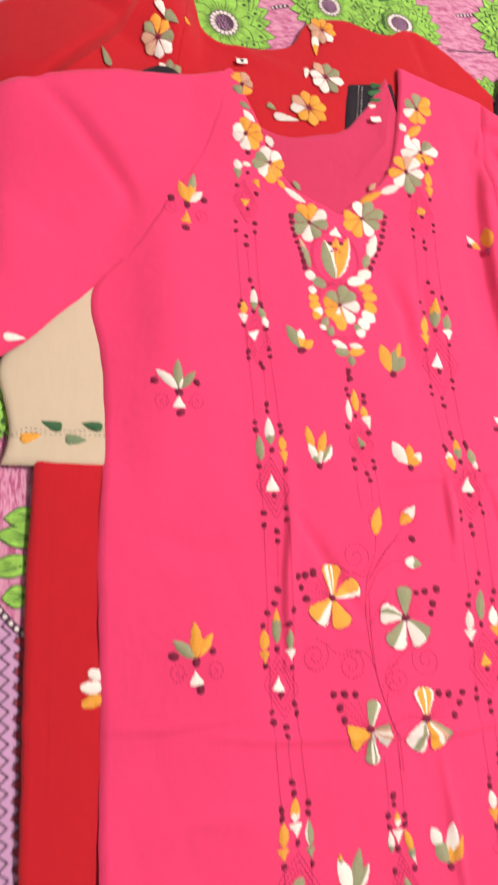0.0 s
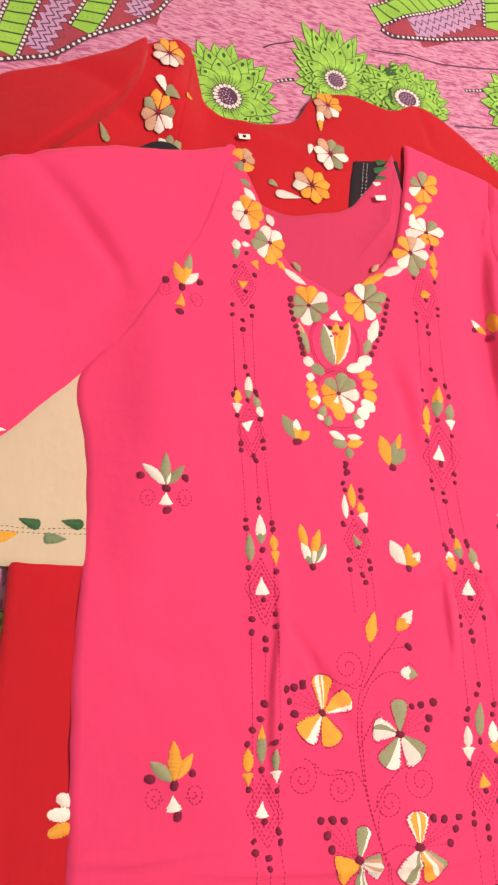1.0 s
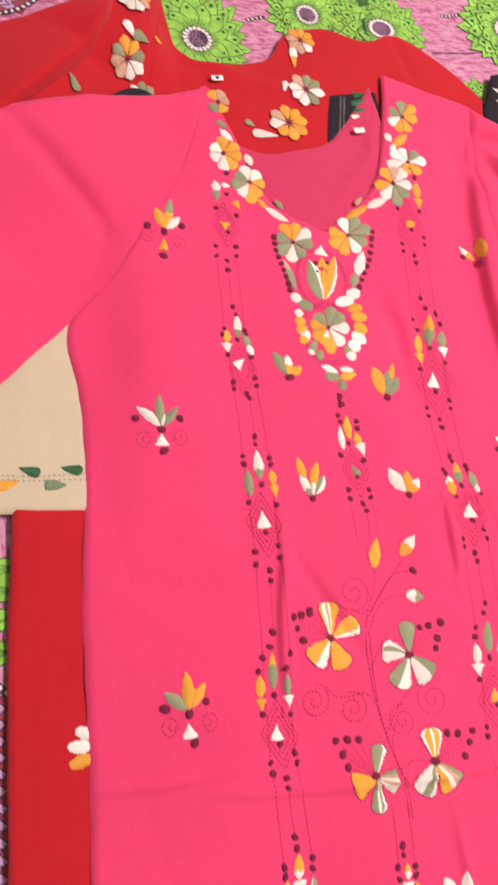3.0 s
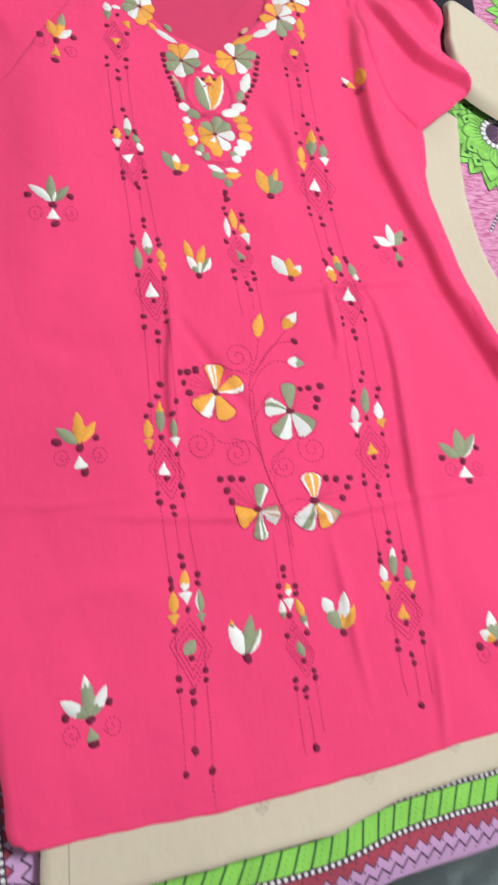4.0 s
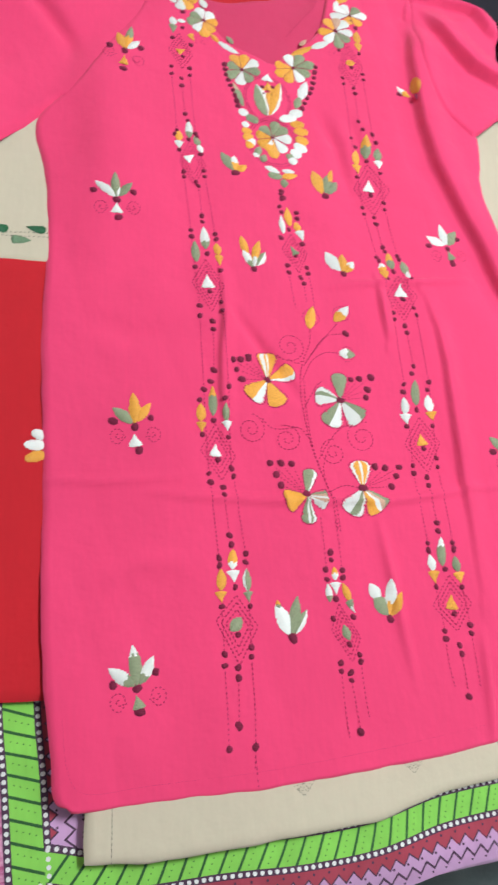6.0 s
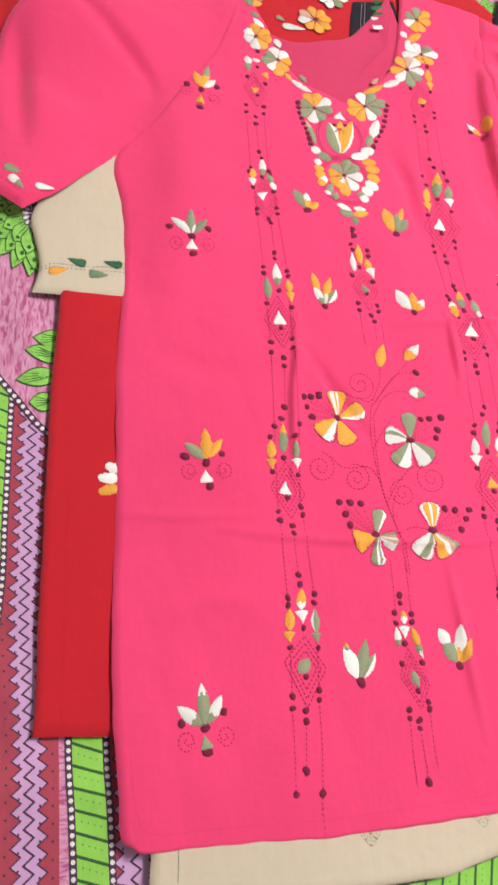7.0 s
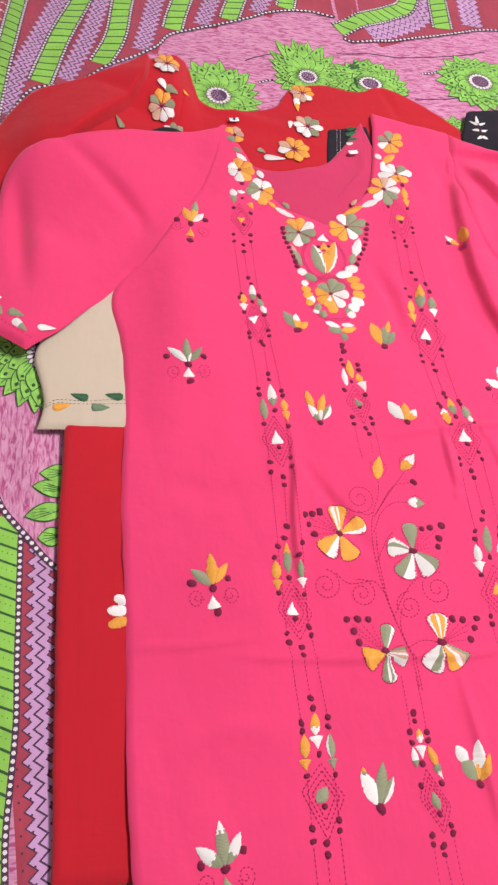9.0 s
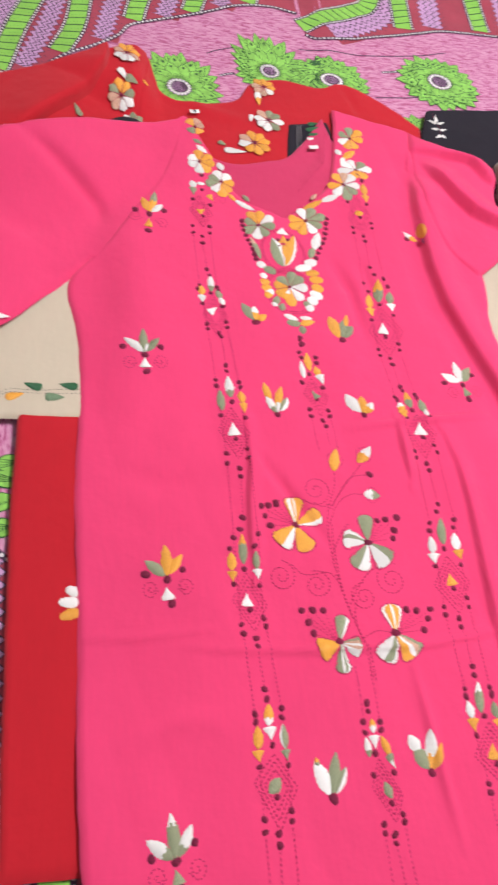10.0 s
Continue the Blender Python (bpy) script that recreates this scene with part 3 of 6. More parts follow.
def printed_flower(c, r, squash=1.0, seed=0, tall=1.0, turn=0.0, over=0.0):
    """A green leafy rosette with a dark seeded heart ringed by white petals."""
    g, pr = random.Random(seed), Print(ALL)
    pr.dot(c, 0.70 * r, P_LEAF, over + 1.5, 24, squash)
    for ring, (far, n, w) in enumerate(((1.0, 22, 0.34), (0.84, 18, 0.35), (0.64, 14, 0.34))):
        for k in range(n):
            a = turn + 6.283 * (k + 0.5 * (ring % 2)) / n + g.uniform(-0.05, 0.05)
            stretch = 1 + (tall - 1) * max(0.0, math.sin(a)) ** 1.5
            q = r * far * g.uniform(0.92, 1.05) * stretch
            tip = (c[0] + q * math.cos(a), c[1] + q * squash * math.sin(a))
            base = (c[0] + 0.2 * r * math.cos(a), c[1] + 0.2 * r * squash * math.sin(a))
            layer = over + 2 + 8 * ring + 0.5 * (k if k < n - 1 else k)
            big = (tip[0] + 0.02 * r * math.cos(a), tip[1] + 0.02 * r * math.sin(a))
            pr.leaf(base, big, w * r + 0.0020, P_LINE, layer, 1.0)
            pr.leaf(base, tip, w * r, P_LEAF, layer + 0.25, 1.0)
            if ring > 0:
                seed_at = mix2(base, tip, 0.72)
                seed_to = mix2(base, tip, 0.86)
                pr.leaf(seed_at, seed_to, 0.075 * r, P_LINE, layer + 0.55, 1.15, 8)
            else:
                pr.leaf(mix2(base, tip, 0.55), mix2(base, tip, 0.95), 0.010 * r + 0.0005, P_LINE, layer + 0.55, 1.0, 3)
    for k in range(40):
        a = turn + 6.283 * (k + 0.3) / 40
        q = r * g.uniform(0.36, 0.52)
        pr.leaf((c[0] + 0.2 * r * math.cos(a), c[1] + 0.2 * r * squash * math.sin(a)), (c[0] + q * math.cos(a), c[1] + q * squash * math.sin(a)), 0.0011, P_LINE, over + 25.5, 1.0, 3)
    for k in range(18):
        a = turn + 6.283 * k / 18
        p = (c[0] + 0.16 * r * math.cos(a), c[1] + 0.16 * r * squash * math.sin(a))
        q = (c[0] + 0.285 * r * math.cos(a), c[1] + 0.285 * r * squash * math.sin(a))
        pr.leaf(p, (q[0] + 0.02 * r * math.cos(a), q[1] + 0.02 * r * math.sin(a)), 0.10 * r, P_DARK, over + 26, 1.3, 5)
        pr.leaf(p, q, 0.075 * r, P_WHITE, over + 27, 1.3, 5)
    pr.dot(c, 0.195 * r, P_DARK, over + 28, 16, squash)
    for k in range(26):
        a, q = 2.4 * k, 0.17 * r * math.sqrt((k + 0.5) / 26)
        pr.dot((c[0] + q * math.cos(a), c[1] + q * squash * math.sin(a)), 0.0011, P_LILAC, over + 29, 6)
    return pr.done("printed_flower", sheet, "green leafy printed flower with a dark seeded heart")


# side of the bed: border, green and zigzag stripes running along it
border, pr = Band([(-0.497, -0.10), (-0.495, 0.2), (-0.488, 0.62), (-0.470, 0.90), (-0.450, 1.12), (-0.424, 1.40), (-0.40, 1.7)]), Print(ALL)
border.fill(pr, -0.014, 0.022, P_ROSE, 1)
for o in (-0.013, 0.000, 0.012):
    border.zigline(pr, o - 0.004, 0.011, 0.021, 0.0042, P_WHITE, 2)
pr.done("printed_border", sheet, "rose border printed with white zigzags")
zigzag_stripe("printed_zigzag_stripe", [(-0.425, 0.66), (-0.428, 0.52), (-0.428, 0.44), (-0.424, 0.38), (-0.428, 0.30), (-0.432, 0.2), (-0.440, 0.06), (-0.440, -0.09)], 0.016, 1.5)
green_stripe("printed_green_stripe", [(-0.40, 1.40), (-0.425, 1.15), (-0.442, 0.98), (-0.452, 0.80), (-0.450, 0.62), (-0.458, 0.52), (-0.462, 0.47), (-0.452, 0.43), (-0.446, 0.39), (-0.449, 0.345), (-0.462, 0.27), (-0.471, 0.15), (-0.476, 0.0), (-0.476, -0.09)], 0.0095, sense=-1, layer=5)
zigzag_stripe("printed_zigzag_stripe", [(-0.355, 0.40), (-0.357, 0.32), (-0.356, 0.24), (-0.355, 0.16), (-0.349, 0.10), (-0.344, 0.04), (-0.339, -0.08)], 0.0135, 1.5)
green_stripe("printed_green_stripe", [(-0.393, 0.392), (-0.392, 0.31), (-0.391, 0.24), (-0.390, 0.2), (-0.391, 0.17), (-0.393, 0.14), (-0.395, 0.100), (-0.393, 0.055), (-0.388, -0.03), (-0.386, -0.085)], 0.0115, sense=-1, layer=5)
green_stripe("printed_green_stripe", [(-0.300, 0.20), (-0.298, 0.06), (-0.293, -0.005), (-0.288, -0.085)], 0.0125, sense=-1, layer=5)
zigzag_stripe("printed_zigzag_stripe", [(-0.262, 0.15), (-0.258, 0.03), (-0.255, -0.09)], 0.017, 1.5)
# pink field that the dark curve cuts out of the stripes
pr = Print(ALL)
curve = spline([(-0.430, 0.70), (-0.429, 0.62), (-0.424, 0.55), (-0.417, 0.486), (-0.410, 0.435), (-0.395, 0.396), (-0.371, 0.367), (-0.347, 0.338), (-0.31, 0.315)], 60)
pr.field([tuple(p) for p in curve], [(-0.22, max(p.y + 0.02, 0.32 + 0.3 * (p.x + 0.35) ** 2)) for p in curve], P_PINK_DOWN, 10, 36)
pr.done("printed_pink_field", sheet, "pink streaked field of the print")
dotted_line("printed_dotted_line", [tuple(p) for p in curve[::6]], layer=11)
# foot of the bed: the same stripes turned along the edge
FOOT = [(-0.28, -0.068), (-0.217, -0.082), (-0.132, -0.083), (-0.056, -0.086), (0.011, -0.083), (0.072, -0.071), (0.135, -0.066), (0.19, -0.065), (0.30, -0.060), (0.45, -0.062), (0.9, -0.062)]
foot, pr = Band([(x, y - 0.034) for x, y in FOOT]), Print(ALL)
foot.fill(pr, -0.019, 0.002, P_MAROON, 2)
foot.zig(pr, -0.011, 0.015, 0.008, 0.014, P_DARK, 3)
foot.zig(pr, -0.009, 0.017, 0.008, 0.014, P_LILAC, 4)
foot.fill(pr, 0.006, 0.018, P_LILAC, 4.6)
foot.zigline(pr, 0.001, 0.008, 0.014, 0.0028, P_DARK, 6)
for o, shift in ((-0.014, 0.1), (-0.002, 0.5), (0.013, 0.1)):
    foot.specks(pr, o, 0.0012, 0.014, P_DARK, 6, shift)
pr.done("printed_zigzag_stripe", sheet, "lilac zigzag stripe printed on maroon")
green_stripe("printed_green_stripe", FOOT, 0.0105, sense=-1, layer=5)

# head of the bed: stripes that run up from a dark dotted curve
CURVE = [(-0.45, 0.93), (-0.428, 0.959), (-0.394, 1.025), (-0.363, 1.046), (-0.324, 1.068), (-0.284, 1.102), (-0.242, 1.129), (-0.207, 1.159), (-0.188, 1.189), (-0.156, 1.207), (-0.105, 1.228), (-0.057, 1.250), (-0.007, 1.276), (0.053, 1.292), (0.098, 1.280)]
CURVE2 = [(0.104, 1.226), (0.128, 1.213), (0.180, 1.226), (0.245, 1.245), (0.323, 1.268), (0.382, 1.284), (0.52, 1.29), (0.68, 1.27), (0.9, 1.27)]
pr = Print(ALL)
for c in (CURVE, CURVE2):
    s = spline(c, 70)
    pr.field([(p.x, p.y) for p in s], [(p.x, p.y + 0.44) for p in s], P_MAROON, 1.6, 70)
pr.done("printed_maroon_field", sheet, "maroon field of the print")
for low, mid, high in (((-0.378, 1.050), (-0.357, 1.146), (-0.325, 1.245)), ((-0.294, 1.108), (-0.270, 1.171), (-0.258, 1.255)),
                       ((-0.181, 1.205), (-0.175, 1.235), (-0.164, 1.275)), ((-0.088, 1.242), (-0.078, 1.275), (-0.060, 1.330)), ((0.012, 1.290), (0.022, 1.33), (0.035, 1.38))):
    out = mix2(mid, high, 2.0)
    green_stripe("printed_green_stripe", [low, mid, high, out, mix2(high, out, 2.0)], 0.0125, layer=7.5)
for low, mid, high in (((-0.424, 0.985), (-0.398, 1.103), (-0.359, 1.239)), ((-0.345, 1.068), (-0.312, 1.165), (-0.291, 1.250)), ((-0.232, 1.146), (-0.220, 1.20), (-0.207, 1.263)),
                       ((-0.134, 1.224), (-0.125, 1.250), (-0.114, 1.285)), ((-0.040, 1.268), (-0.026, 1.30), (-0.010, 1.35))):
    out = mix2(mid, high, 2.0)
    zigzag_stripe("printed_zigzag_stripe", [low, mid, high, out, mix2(high, out, 1.6)], 0.016, 3, lines=2)
zigzag_stripe("printed_zigzag_stripe", [(0.150, 1.235), (0.20, 1.262), (0.25, 1.295), (0.275, 1.36), (0.28, 1.50)], 0.022, 3, lines=2)
green_stripe("printed_green_stripe", [(0.098, 1.247), (0.149, 1.275), (0.20, 1.305), (0.235, 1.330), (0.26, 1.40)], 0.014, layer=7.5)
for x0, y0, x1 in ((0.292, 1.275, 0.312), (0.452, 1.300, 0.455), (0.575, 1.295, 0.60), (0.70, 1.29, 0.74)):
    green_stripe("printed_green_stripe", [(x0, y0), (0.5 * (x0 + x1), y0 + 0.14), (x1, y0 + 0.33)], 0.014, layer=7.5)
for x0, y0, x1 in ((0.352, 1.290, 0.372), (0.513, 1.300, 0.525), (0.635, 1.29, 0.665)):
    zigzag_stripe("printed_zigzag_stripe", [(x0, y0), (0.5 * (x0 + x1), y0 + 0.14), (x1, y0 + 0.33)], 0.022, 3, lines=2)
dotted_line("printed_dotted_line", CURVE)
dotted_line("printed_dotted_line", CURVE2)

# leafy flowers on the pink fields
printed_flower((-0.121, 1.052), 0.066, 1.0, 1, 1.35)
printed_flower((0.027, 1.116), 0.056, 1.0, 2, 1.75)
printed_flower((0.127, 1.106), 0.068, 0.84, 3, 1.15, over=12)
printed_flower((0.327, 1.140), 0.076, 0.90, 4)
printed_flower((0.405, 0.729), 0.090, 1.05, 5)
printed_flower((-0.363, 0.588), 0.060, 1.30, 6, over=17)
printed_flower((0.265, 1.000), 0.060, 0.9, 7)
printed_flower((0.545, 0.955), 0.090, 0.95, 8)
printed_flower((0.560, 0.480), 0.090, 1.0, 9)
printed_flower((0.64, 1.17), 0.090, 0.9, 10)
pr = Print(ALL)
for b, t in (((-0.325, 0.440), (-0.362, 0.437)), ((-0.325, 0.418), (-0.369, 0.423)), ((-0.330, 0.398), (-0.376, 0.390)), ((-0.335, 0.368), (-0.362, 0.366))):
    pr.leaf(b, t, 0.022, P_LINE, 16, 1.0)
    pr.leaf(b, mix2(b, t, 0.96), 0.019, P_LEAF, 19, 1.0)
    for f in (-0.35, -0.12, 0.12, 0.35):
        pr.leaf(mix2(b, t, 0.1), mix2(b, (t[0], t[1] + 0.02 * f), 0.85), 0.0010, P_LINE, 22, 1.0, 4)
pr.done("printed_leaves", sheet, "green printed leaves")
for path in ([(0.085, 1.185), (0.20, 1.188), (0.30, 1.205), (0.36, 1.225)], [(-0.02, 1.17), (-0.055, 1.155), (-0.07, 1.145)], [(0.20, 1.085), (0.26, 1.095), (0.28, 1.10)],
             [(0.43, 0.535), (0.40, 0.515), (0.36, 0.49)], [(0.46, 0.66), (0.52, 0.62), (0.60, 0.60)], [(-0.362, 0.50), (-0.354, 0.455), (-0.345, 0.43)], [(0.42, 1.075), (0.50, 1.09), (0.60, 1.10)]):
    plank_line(path)
for path in ([(0.385, 0.612), (0.368, 0.592), (0.356, 0.575)], [(0.225, 1.150), (0.245, 1.155), (0.265, 1.16)], [(0.30, 1.055), (0.34, 1.045), (0.40, 1.052)], [(0.41, 1.005), (0.50, 0.99), (0.62, 0.975)],
             [(-0.055, 1.095), (-0.045, 1.10), (-0.03, 1.105)]):
    dotted_line("printed_dotted_line", path, 0.0017, 0.006, 3)

# ---- garments, from the lowest up ----
def bulk(x, y):
    """The heap of folded sleeves that lifts the shoulder of the upper garments."""
    return 0.036 * smoothstep(-0.15, -0.33, x) * (1 - 0.75 * smoothstep(-0.36, -0.45, x)) * smoothstep(0.79, 0.91, y)


def collar_rise(x, y):
    """The red collar stands a little higher than the shoulder in front of it."""
    return 0.037 * smoothstep(-0.145, -0.195, x) * (1 - 0.75 * smoothstep(-0.36, -0.45, x)) * smoothstep(0.935, 1.02, y)


def red_base(x, y):
    z = -0.0072 + 0.0012 * wave(x, y, 11, 8.2) + max(bulk(x, y), collar_rise(x, y))
    z += crease(x, y, [(0.135, 1.10), (0.150, 1.06), (0.158, 1.02)], -0.003, 0.006)
    z += crease(x, y, [(-0.150, 1.04), (-0.09, 1.00), (-0.02, 0.985)], 0.004, 0.012)
    z += crease(x, y, [(-0.44, 0.93), (-0.43, 0.80), (-0.44, 0.66)], 0.005, 0.018)
    return z


RED_FOLD = [(-0.222, 1.080), (-0.224, 1.045), (-0.230, 1.018), (-0.252, 0.980), (-0.281, 0.942), (-0.317, 0.902), (-0.345, 0.873), (-0.365, 0.845)]


def red_z(x, y):
    """The red cloth; its shoulder and sleeve are folded over the front of the collar."""
    return red_base(x, y) + fold(x, y, RED_FOLD, 0.015, 0.004, 0.10)


red = thing("red_kurti", "plain red cotton kurti with embroidered neckline, lying under the pink one", "kurti", group="kurtis on the bed")
part("body", *panel([(-0.342, 0.060), (-0.342, 0.184), (-0.342, 0.289), (-0.341, 0.390), (-0.336, 0.490), (-0.333, 0.62)],
                    [(-0.230, 0.055), (-0.230, 0.184), (-0.230, 0.289), (-0.230, 0.406), (-0.230, 0.50), (-0.230, 0.62)], 22, 90, lambda x, y: red_z(x, y) + 0.0024), RED, red)
part("sleeve", *panel([(-0.466, 0.615), (-0.462, 0.70), (-0.460, 0.80), (-0.446, 0.88), (-0.432, 0.925), (-0.413, 0.956), (-0.382, 0.984), (-0.345, 1.000), (-0.312, 1.013), (-0.262, 1.037), (-0.226, 1.066)],
                      [(-0.390, 0.610), (-0.385, 0.66), (-0.38, 0.74), (-0.374, 0.80), *RED_FOLD[:0:-1]], 26, 110, lambda x, y: red_z(x, y) + 0.003 * math.exp(-((side_of(x, y, RED_FOLD)[0] / 0.02) ** 2)), 0.007, 0.006), RED, red)
part("front", *panel([(-0.415, 0.85), (-0.390, 0.900), (-0.360, 0.945), (-0.325, 0.975), (-0.295, 1.005), (-0.262, 1.030), (-0.225, 1.062)],
                     [(-0.200, 0.80), (-0.185, 0.85), (-0.175, 0.90), (-0.170, 0.95), (-0.165, 1.00), (-0.165, 1.05), (-0.170, 1.089)], 26, 60, lambda x, y: red_base(x, y) - 0.0022, 0.0005), RED, red)
part("neck", *panel([(-0.200, 0.90), (-0.170, 0.88), (-0.135, 0.87), (-0.095, 0.86), (-0.045, 0.86), (0.0, 0.86), (0.05, 0.86), (0.10, 0.87), (0.15, 0.88), (0.20, 0.90), (0.25, 0.94)],
                    [(-0.167, 1.091), (-0.158, 1.055), (-0.148, 1.030), (-0.112, 1.015), (-0.040, 1.032), (-0.010, 1.074), (0.042, 1.092), (0.10, 1.081), (0.142, 1.098), (0.205, 1.062), (0.258, 1.010)],
                    30, 110, lambda x, y: red_z(x, y) - 0.0015), RED, red)
# neckline roses, leaves and the small sprig on the shoulder
for c, r, tints, turn in (((-0.2005, 1.052), 0.020, "OOPWWWPO", 1.2), ((-0.210, 0.982), 0.020, "OOGPPWWG", 1.0), ((-0.194, 0.947), 0.018, "GGWPGGGW", 0.8),
                          ((0.008, 1.063), 0.020, "OOOPPPWO", 0.7), ((0.006, 0.990), 0.023, "GPWWWGWG", 1.4), ((-0.021, 0.940), 0.024, "OOOPWOOO", 0.2)):
    rosette(red, c, r, tints, lambda x, y: red_base(x, y) + 0.0008, turn)
m = motif("embroidered_leaves", red, [], [stitches([(-0.212, 1.020), (-0.192, 1.002)], red_z), stitches([(-0.003, 1.055), (0.004, 1.022)], red_z)])
for b, t, w, tint in (((-0.213, 1.019), (-0.203, 1.002), 0.010, "W"), ((-0.204, 1.006), (-0.187, 1.000), 0.012, "G"), ((-0.003, 1.052), (-0.004, 1.022), 0.010, "OW"), ((-0.068, 0.921), (-0.036, 0.920), 0.011, "W"),
                      ((-0.075, 0.937), (-0.064, 0.930), 0.008, "G"), ((-0.018, 1.000), (-0.022, 0.984), 0.008, "W"), ((-0.179, 1.011), (-0.170, 1.013), 0.006, "O")):
    petal(m, b, t, w, tint, red_base)
m = motif("embroidered_sprig", red, [], [stitches([(-0.271, 0.951), (-0.255, 0.908)], red_z)])
for b, t, w, tint in (((-0.265, 0.929), (-0.273, 0.951), 0.009, "G"), ((-0.255, 0.910), (-0.269, 0.922), 0.008, "OG"), ((-0.243, 0.897), (-0.248, 0.913), 0.006, "O")):
    petal(m, b, t, w, tint, red_base)
m = motif("embroidered_border_flower", red, [knot_geo((-0.276, 0.283), 0.002, red_z)], [stitches([(-0.276, 0.30), (-0.276, 0.268)], red_z)])
for b, t, w, tint in (((-0.274, 0.292), (-0.287, 0.299), 0.010, "W"), ((-0.273, 0.285), (-0.294, 0.286), 0.011, "W"), ((-0.274, 0.276), (-0.293, 0.271), 0.011, "O")):
    petal(m, b, t, w, tint, lambda x, y: red_z(x, y) + 0.0026, shape="oval")
part("side_seam", *stitches([(-0.319, 0.06), (-0.320, 0.2), (-0.320, 0.36), (-0.318, 0.48)], lambda x, y: red_z(x, y) + 0.0024, 0.003, 0.001, 0.0004), RED, red)


def black_z(x, y):
    return -0.0050 + 0.0012 * wave(x, y, 12, 4.4) + crease(x, y, [(0.27, 1.0), (0.35, 1.0), (0.44, 1.03)], 0.004, 0.02)


black = thing("black_kurti", "black cotton kurti with white sprigs, between the red and pink ones", "kurti", group="kurtis on the bed")
part("sleeve", *panel([(0.235, 0.90), (0.250, 0.98), (0.268, 1.03), (0.277, 1.052)], [(0.417, 0.885), (0.420, 0.94), (0.428, 0.99), (0.436, 1.078)], 26, 50, black_z), BLACK, black)
part("neck", *panel([(0.018, 0.88), (0.026, 0.93), (0.036, 0.989)], [(0.105, 0.90), (0.105, 0.95), (0.100, 1.002)], 18, 30, lambda x, y: black_z(x, y) - 0.001), BLACK, black)
part("collar_edge", *panel([(-0.235, 0.895), (-0.20, 0.89), (-0.160, 0.89)], [(-0.236, 0.934), (-0.200, 0.958), (-0.162, 0.944)], 12, 24, lambda x, y: red_z(x, y) + 0.004), BLACK, black)
m = motif("white_sprig", black, [], [stitches([(0.283, 1.043), (0.288, 1.02), (0.285, 0.985)], black_z)])
for b, t in (((0.285, 1.018), (0.272, 1.026)), ((0.287, 1.018), (0.300, 1.024)), ((0.284, 1.005), (0.272, 1.006)), ((0.287, 1.003), (0.298, 1.006)), ((0.286, 1.022), (0.288, 1.040)), ((0.285, 0.992), (0.276, 0.986)), ((0.286, 0.992), (0.294, 0.986))):
    petal(m, b, t, 0.006, "W", black_z)
m = motif("stitched_placket", black, [], [stitches([(0.040, 0.92), (0.050, 0.985)], black_z), stitches([(0.045, 0.92), (0.055, 0.985)], black_z)])
for ob in (m,):
    ob.data.materials[0] = WHITE
for b, t, tint in (((0.062, 0.975), (0.085, 0.985), "D"), ((0.064, 0.965), (0.088, 0.970), "D"), ((0.060, 0.955), (0.075, 0.960), "W"), ((0.066, 0.988), (0.082, 0.992), "D")):
    petal(m, b, t, 0.008, tint, black_z, "leaf")


def beige_z(x, y):
    return -0.0030 + 0.0011 * wave(x, y, 10, 2.6) + 0.003 * smoothstep(0.30, 0.36, x) - 0.006 * smoothstep(0.24, 0.26, x) * (1 - smoothstep(0.28, 0.34, x)) * smoothstep(0.0, 0.1, y)


def beige_sleeve_z(x, y):
    d, t = side_of(x, y, [(0.348, 0.90), (0.55, 0.72), (0.70, 0.60)])
    return 0.003 + 0.013 * math.exp(-((d / 0.055) ** 2)) + 0.002 * wave(x, y, 12, 9.0)


beige = thing("beige_kurti", "plain beige cotton kurti with fine leaf embroidery, under the pink one", "kurti", group="kurtis on the bed")
part("cuff", *panel([(-0.366, 0.487), (-0.359, 0.518), (-0.365, 0.552), (-0.368, 0.590), (-0.33, 0.66)], [(-0.255, 0.482), (-0.255, 0.53), (-0.255, 0.56), (-0.255, 0.60), (-0.255, 0.70)], 22, 44, beige_z), BEIGE, beige)
part("hem", *panel([(-0.246, -0.070), (-0.200, -0.075), (-0.153, -0.075), (-0.069, -0.073), (0.008, -0.070), (0.070, -0.056), (0.132, -0.050), (0.188, -0.047), (0.33, -0.04)],
                   [(-0.246, -0.02), (-0.200, 0.0), (-0.153, 0.0), (-0.069, 0.0), (0.008, 0.0), (0.070, 0.0), (0.132, 0.0), (0.188, 0.0), (0.33, 0.0)], 14, 120, beige_z), BEIGE, beige)
part("body_edge", *panel([(0.30, 0.22), (0.295, 0.34), (0.27, 0.42), (0.255, 0.52), (0.245, 0.63), (0.245, 0.74), (0.26, 0.80)],
                         [(0.440, 0.25), (0.400, 0.37), (0.365, 0.440), (0.345, 0.473), (0.326, 0.533), (0.322, 0.63), (0.338, 0.74)], 18, 90, beige_z), BEIGE, beige)
part("sleeve", *panel([(0.343, 0.862), (0.350, 0.815), (0.362, 0.776), (0.41, 0.742), (0.464, 0.711), (0.55, 0.655), (0.68, 0.57)],
                      [(0.352, 0.905), (0.358, 0.928), (0.378, 0.940), (0.43, 0.905), (0.506, 0.842), (0.60, 0.76), (0.74, 0.65)], 24, 80, beige_sleeve_z, 0.012, 0.016), BEIGE, beige)
part("seam", *stitches([(-0.225, -0.072), (-0.223, -0.03)], beige_z, 0.004, 0.0002, 0.0006), GREYTHREAD, beige)
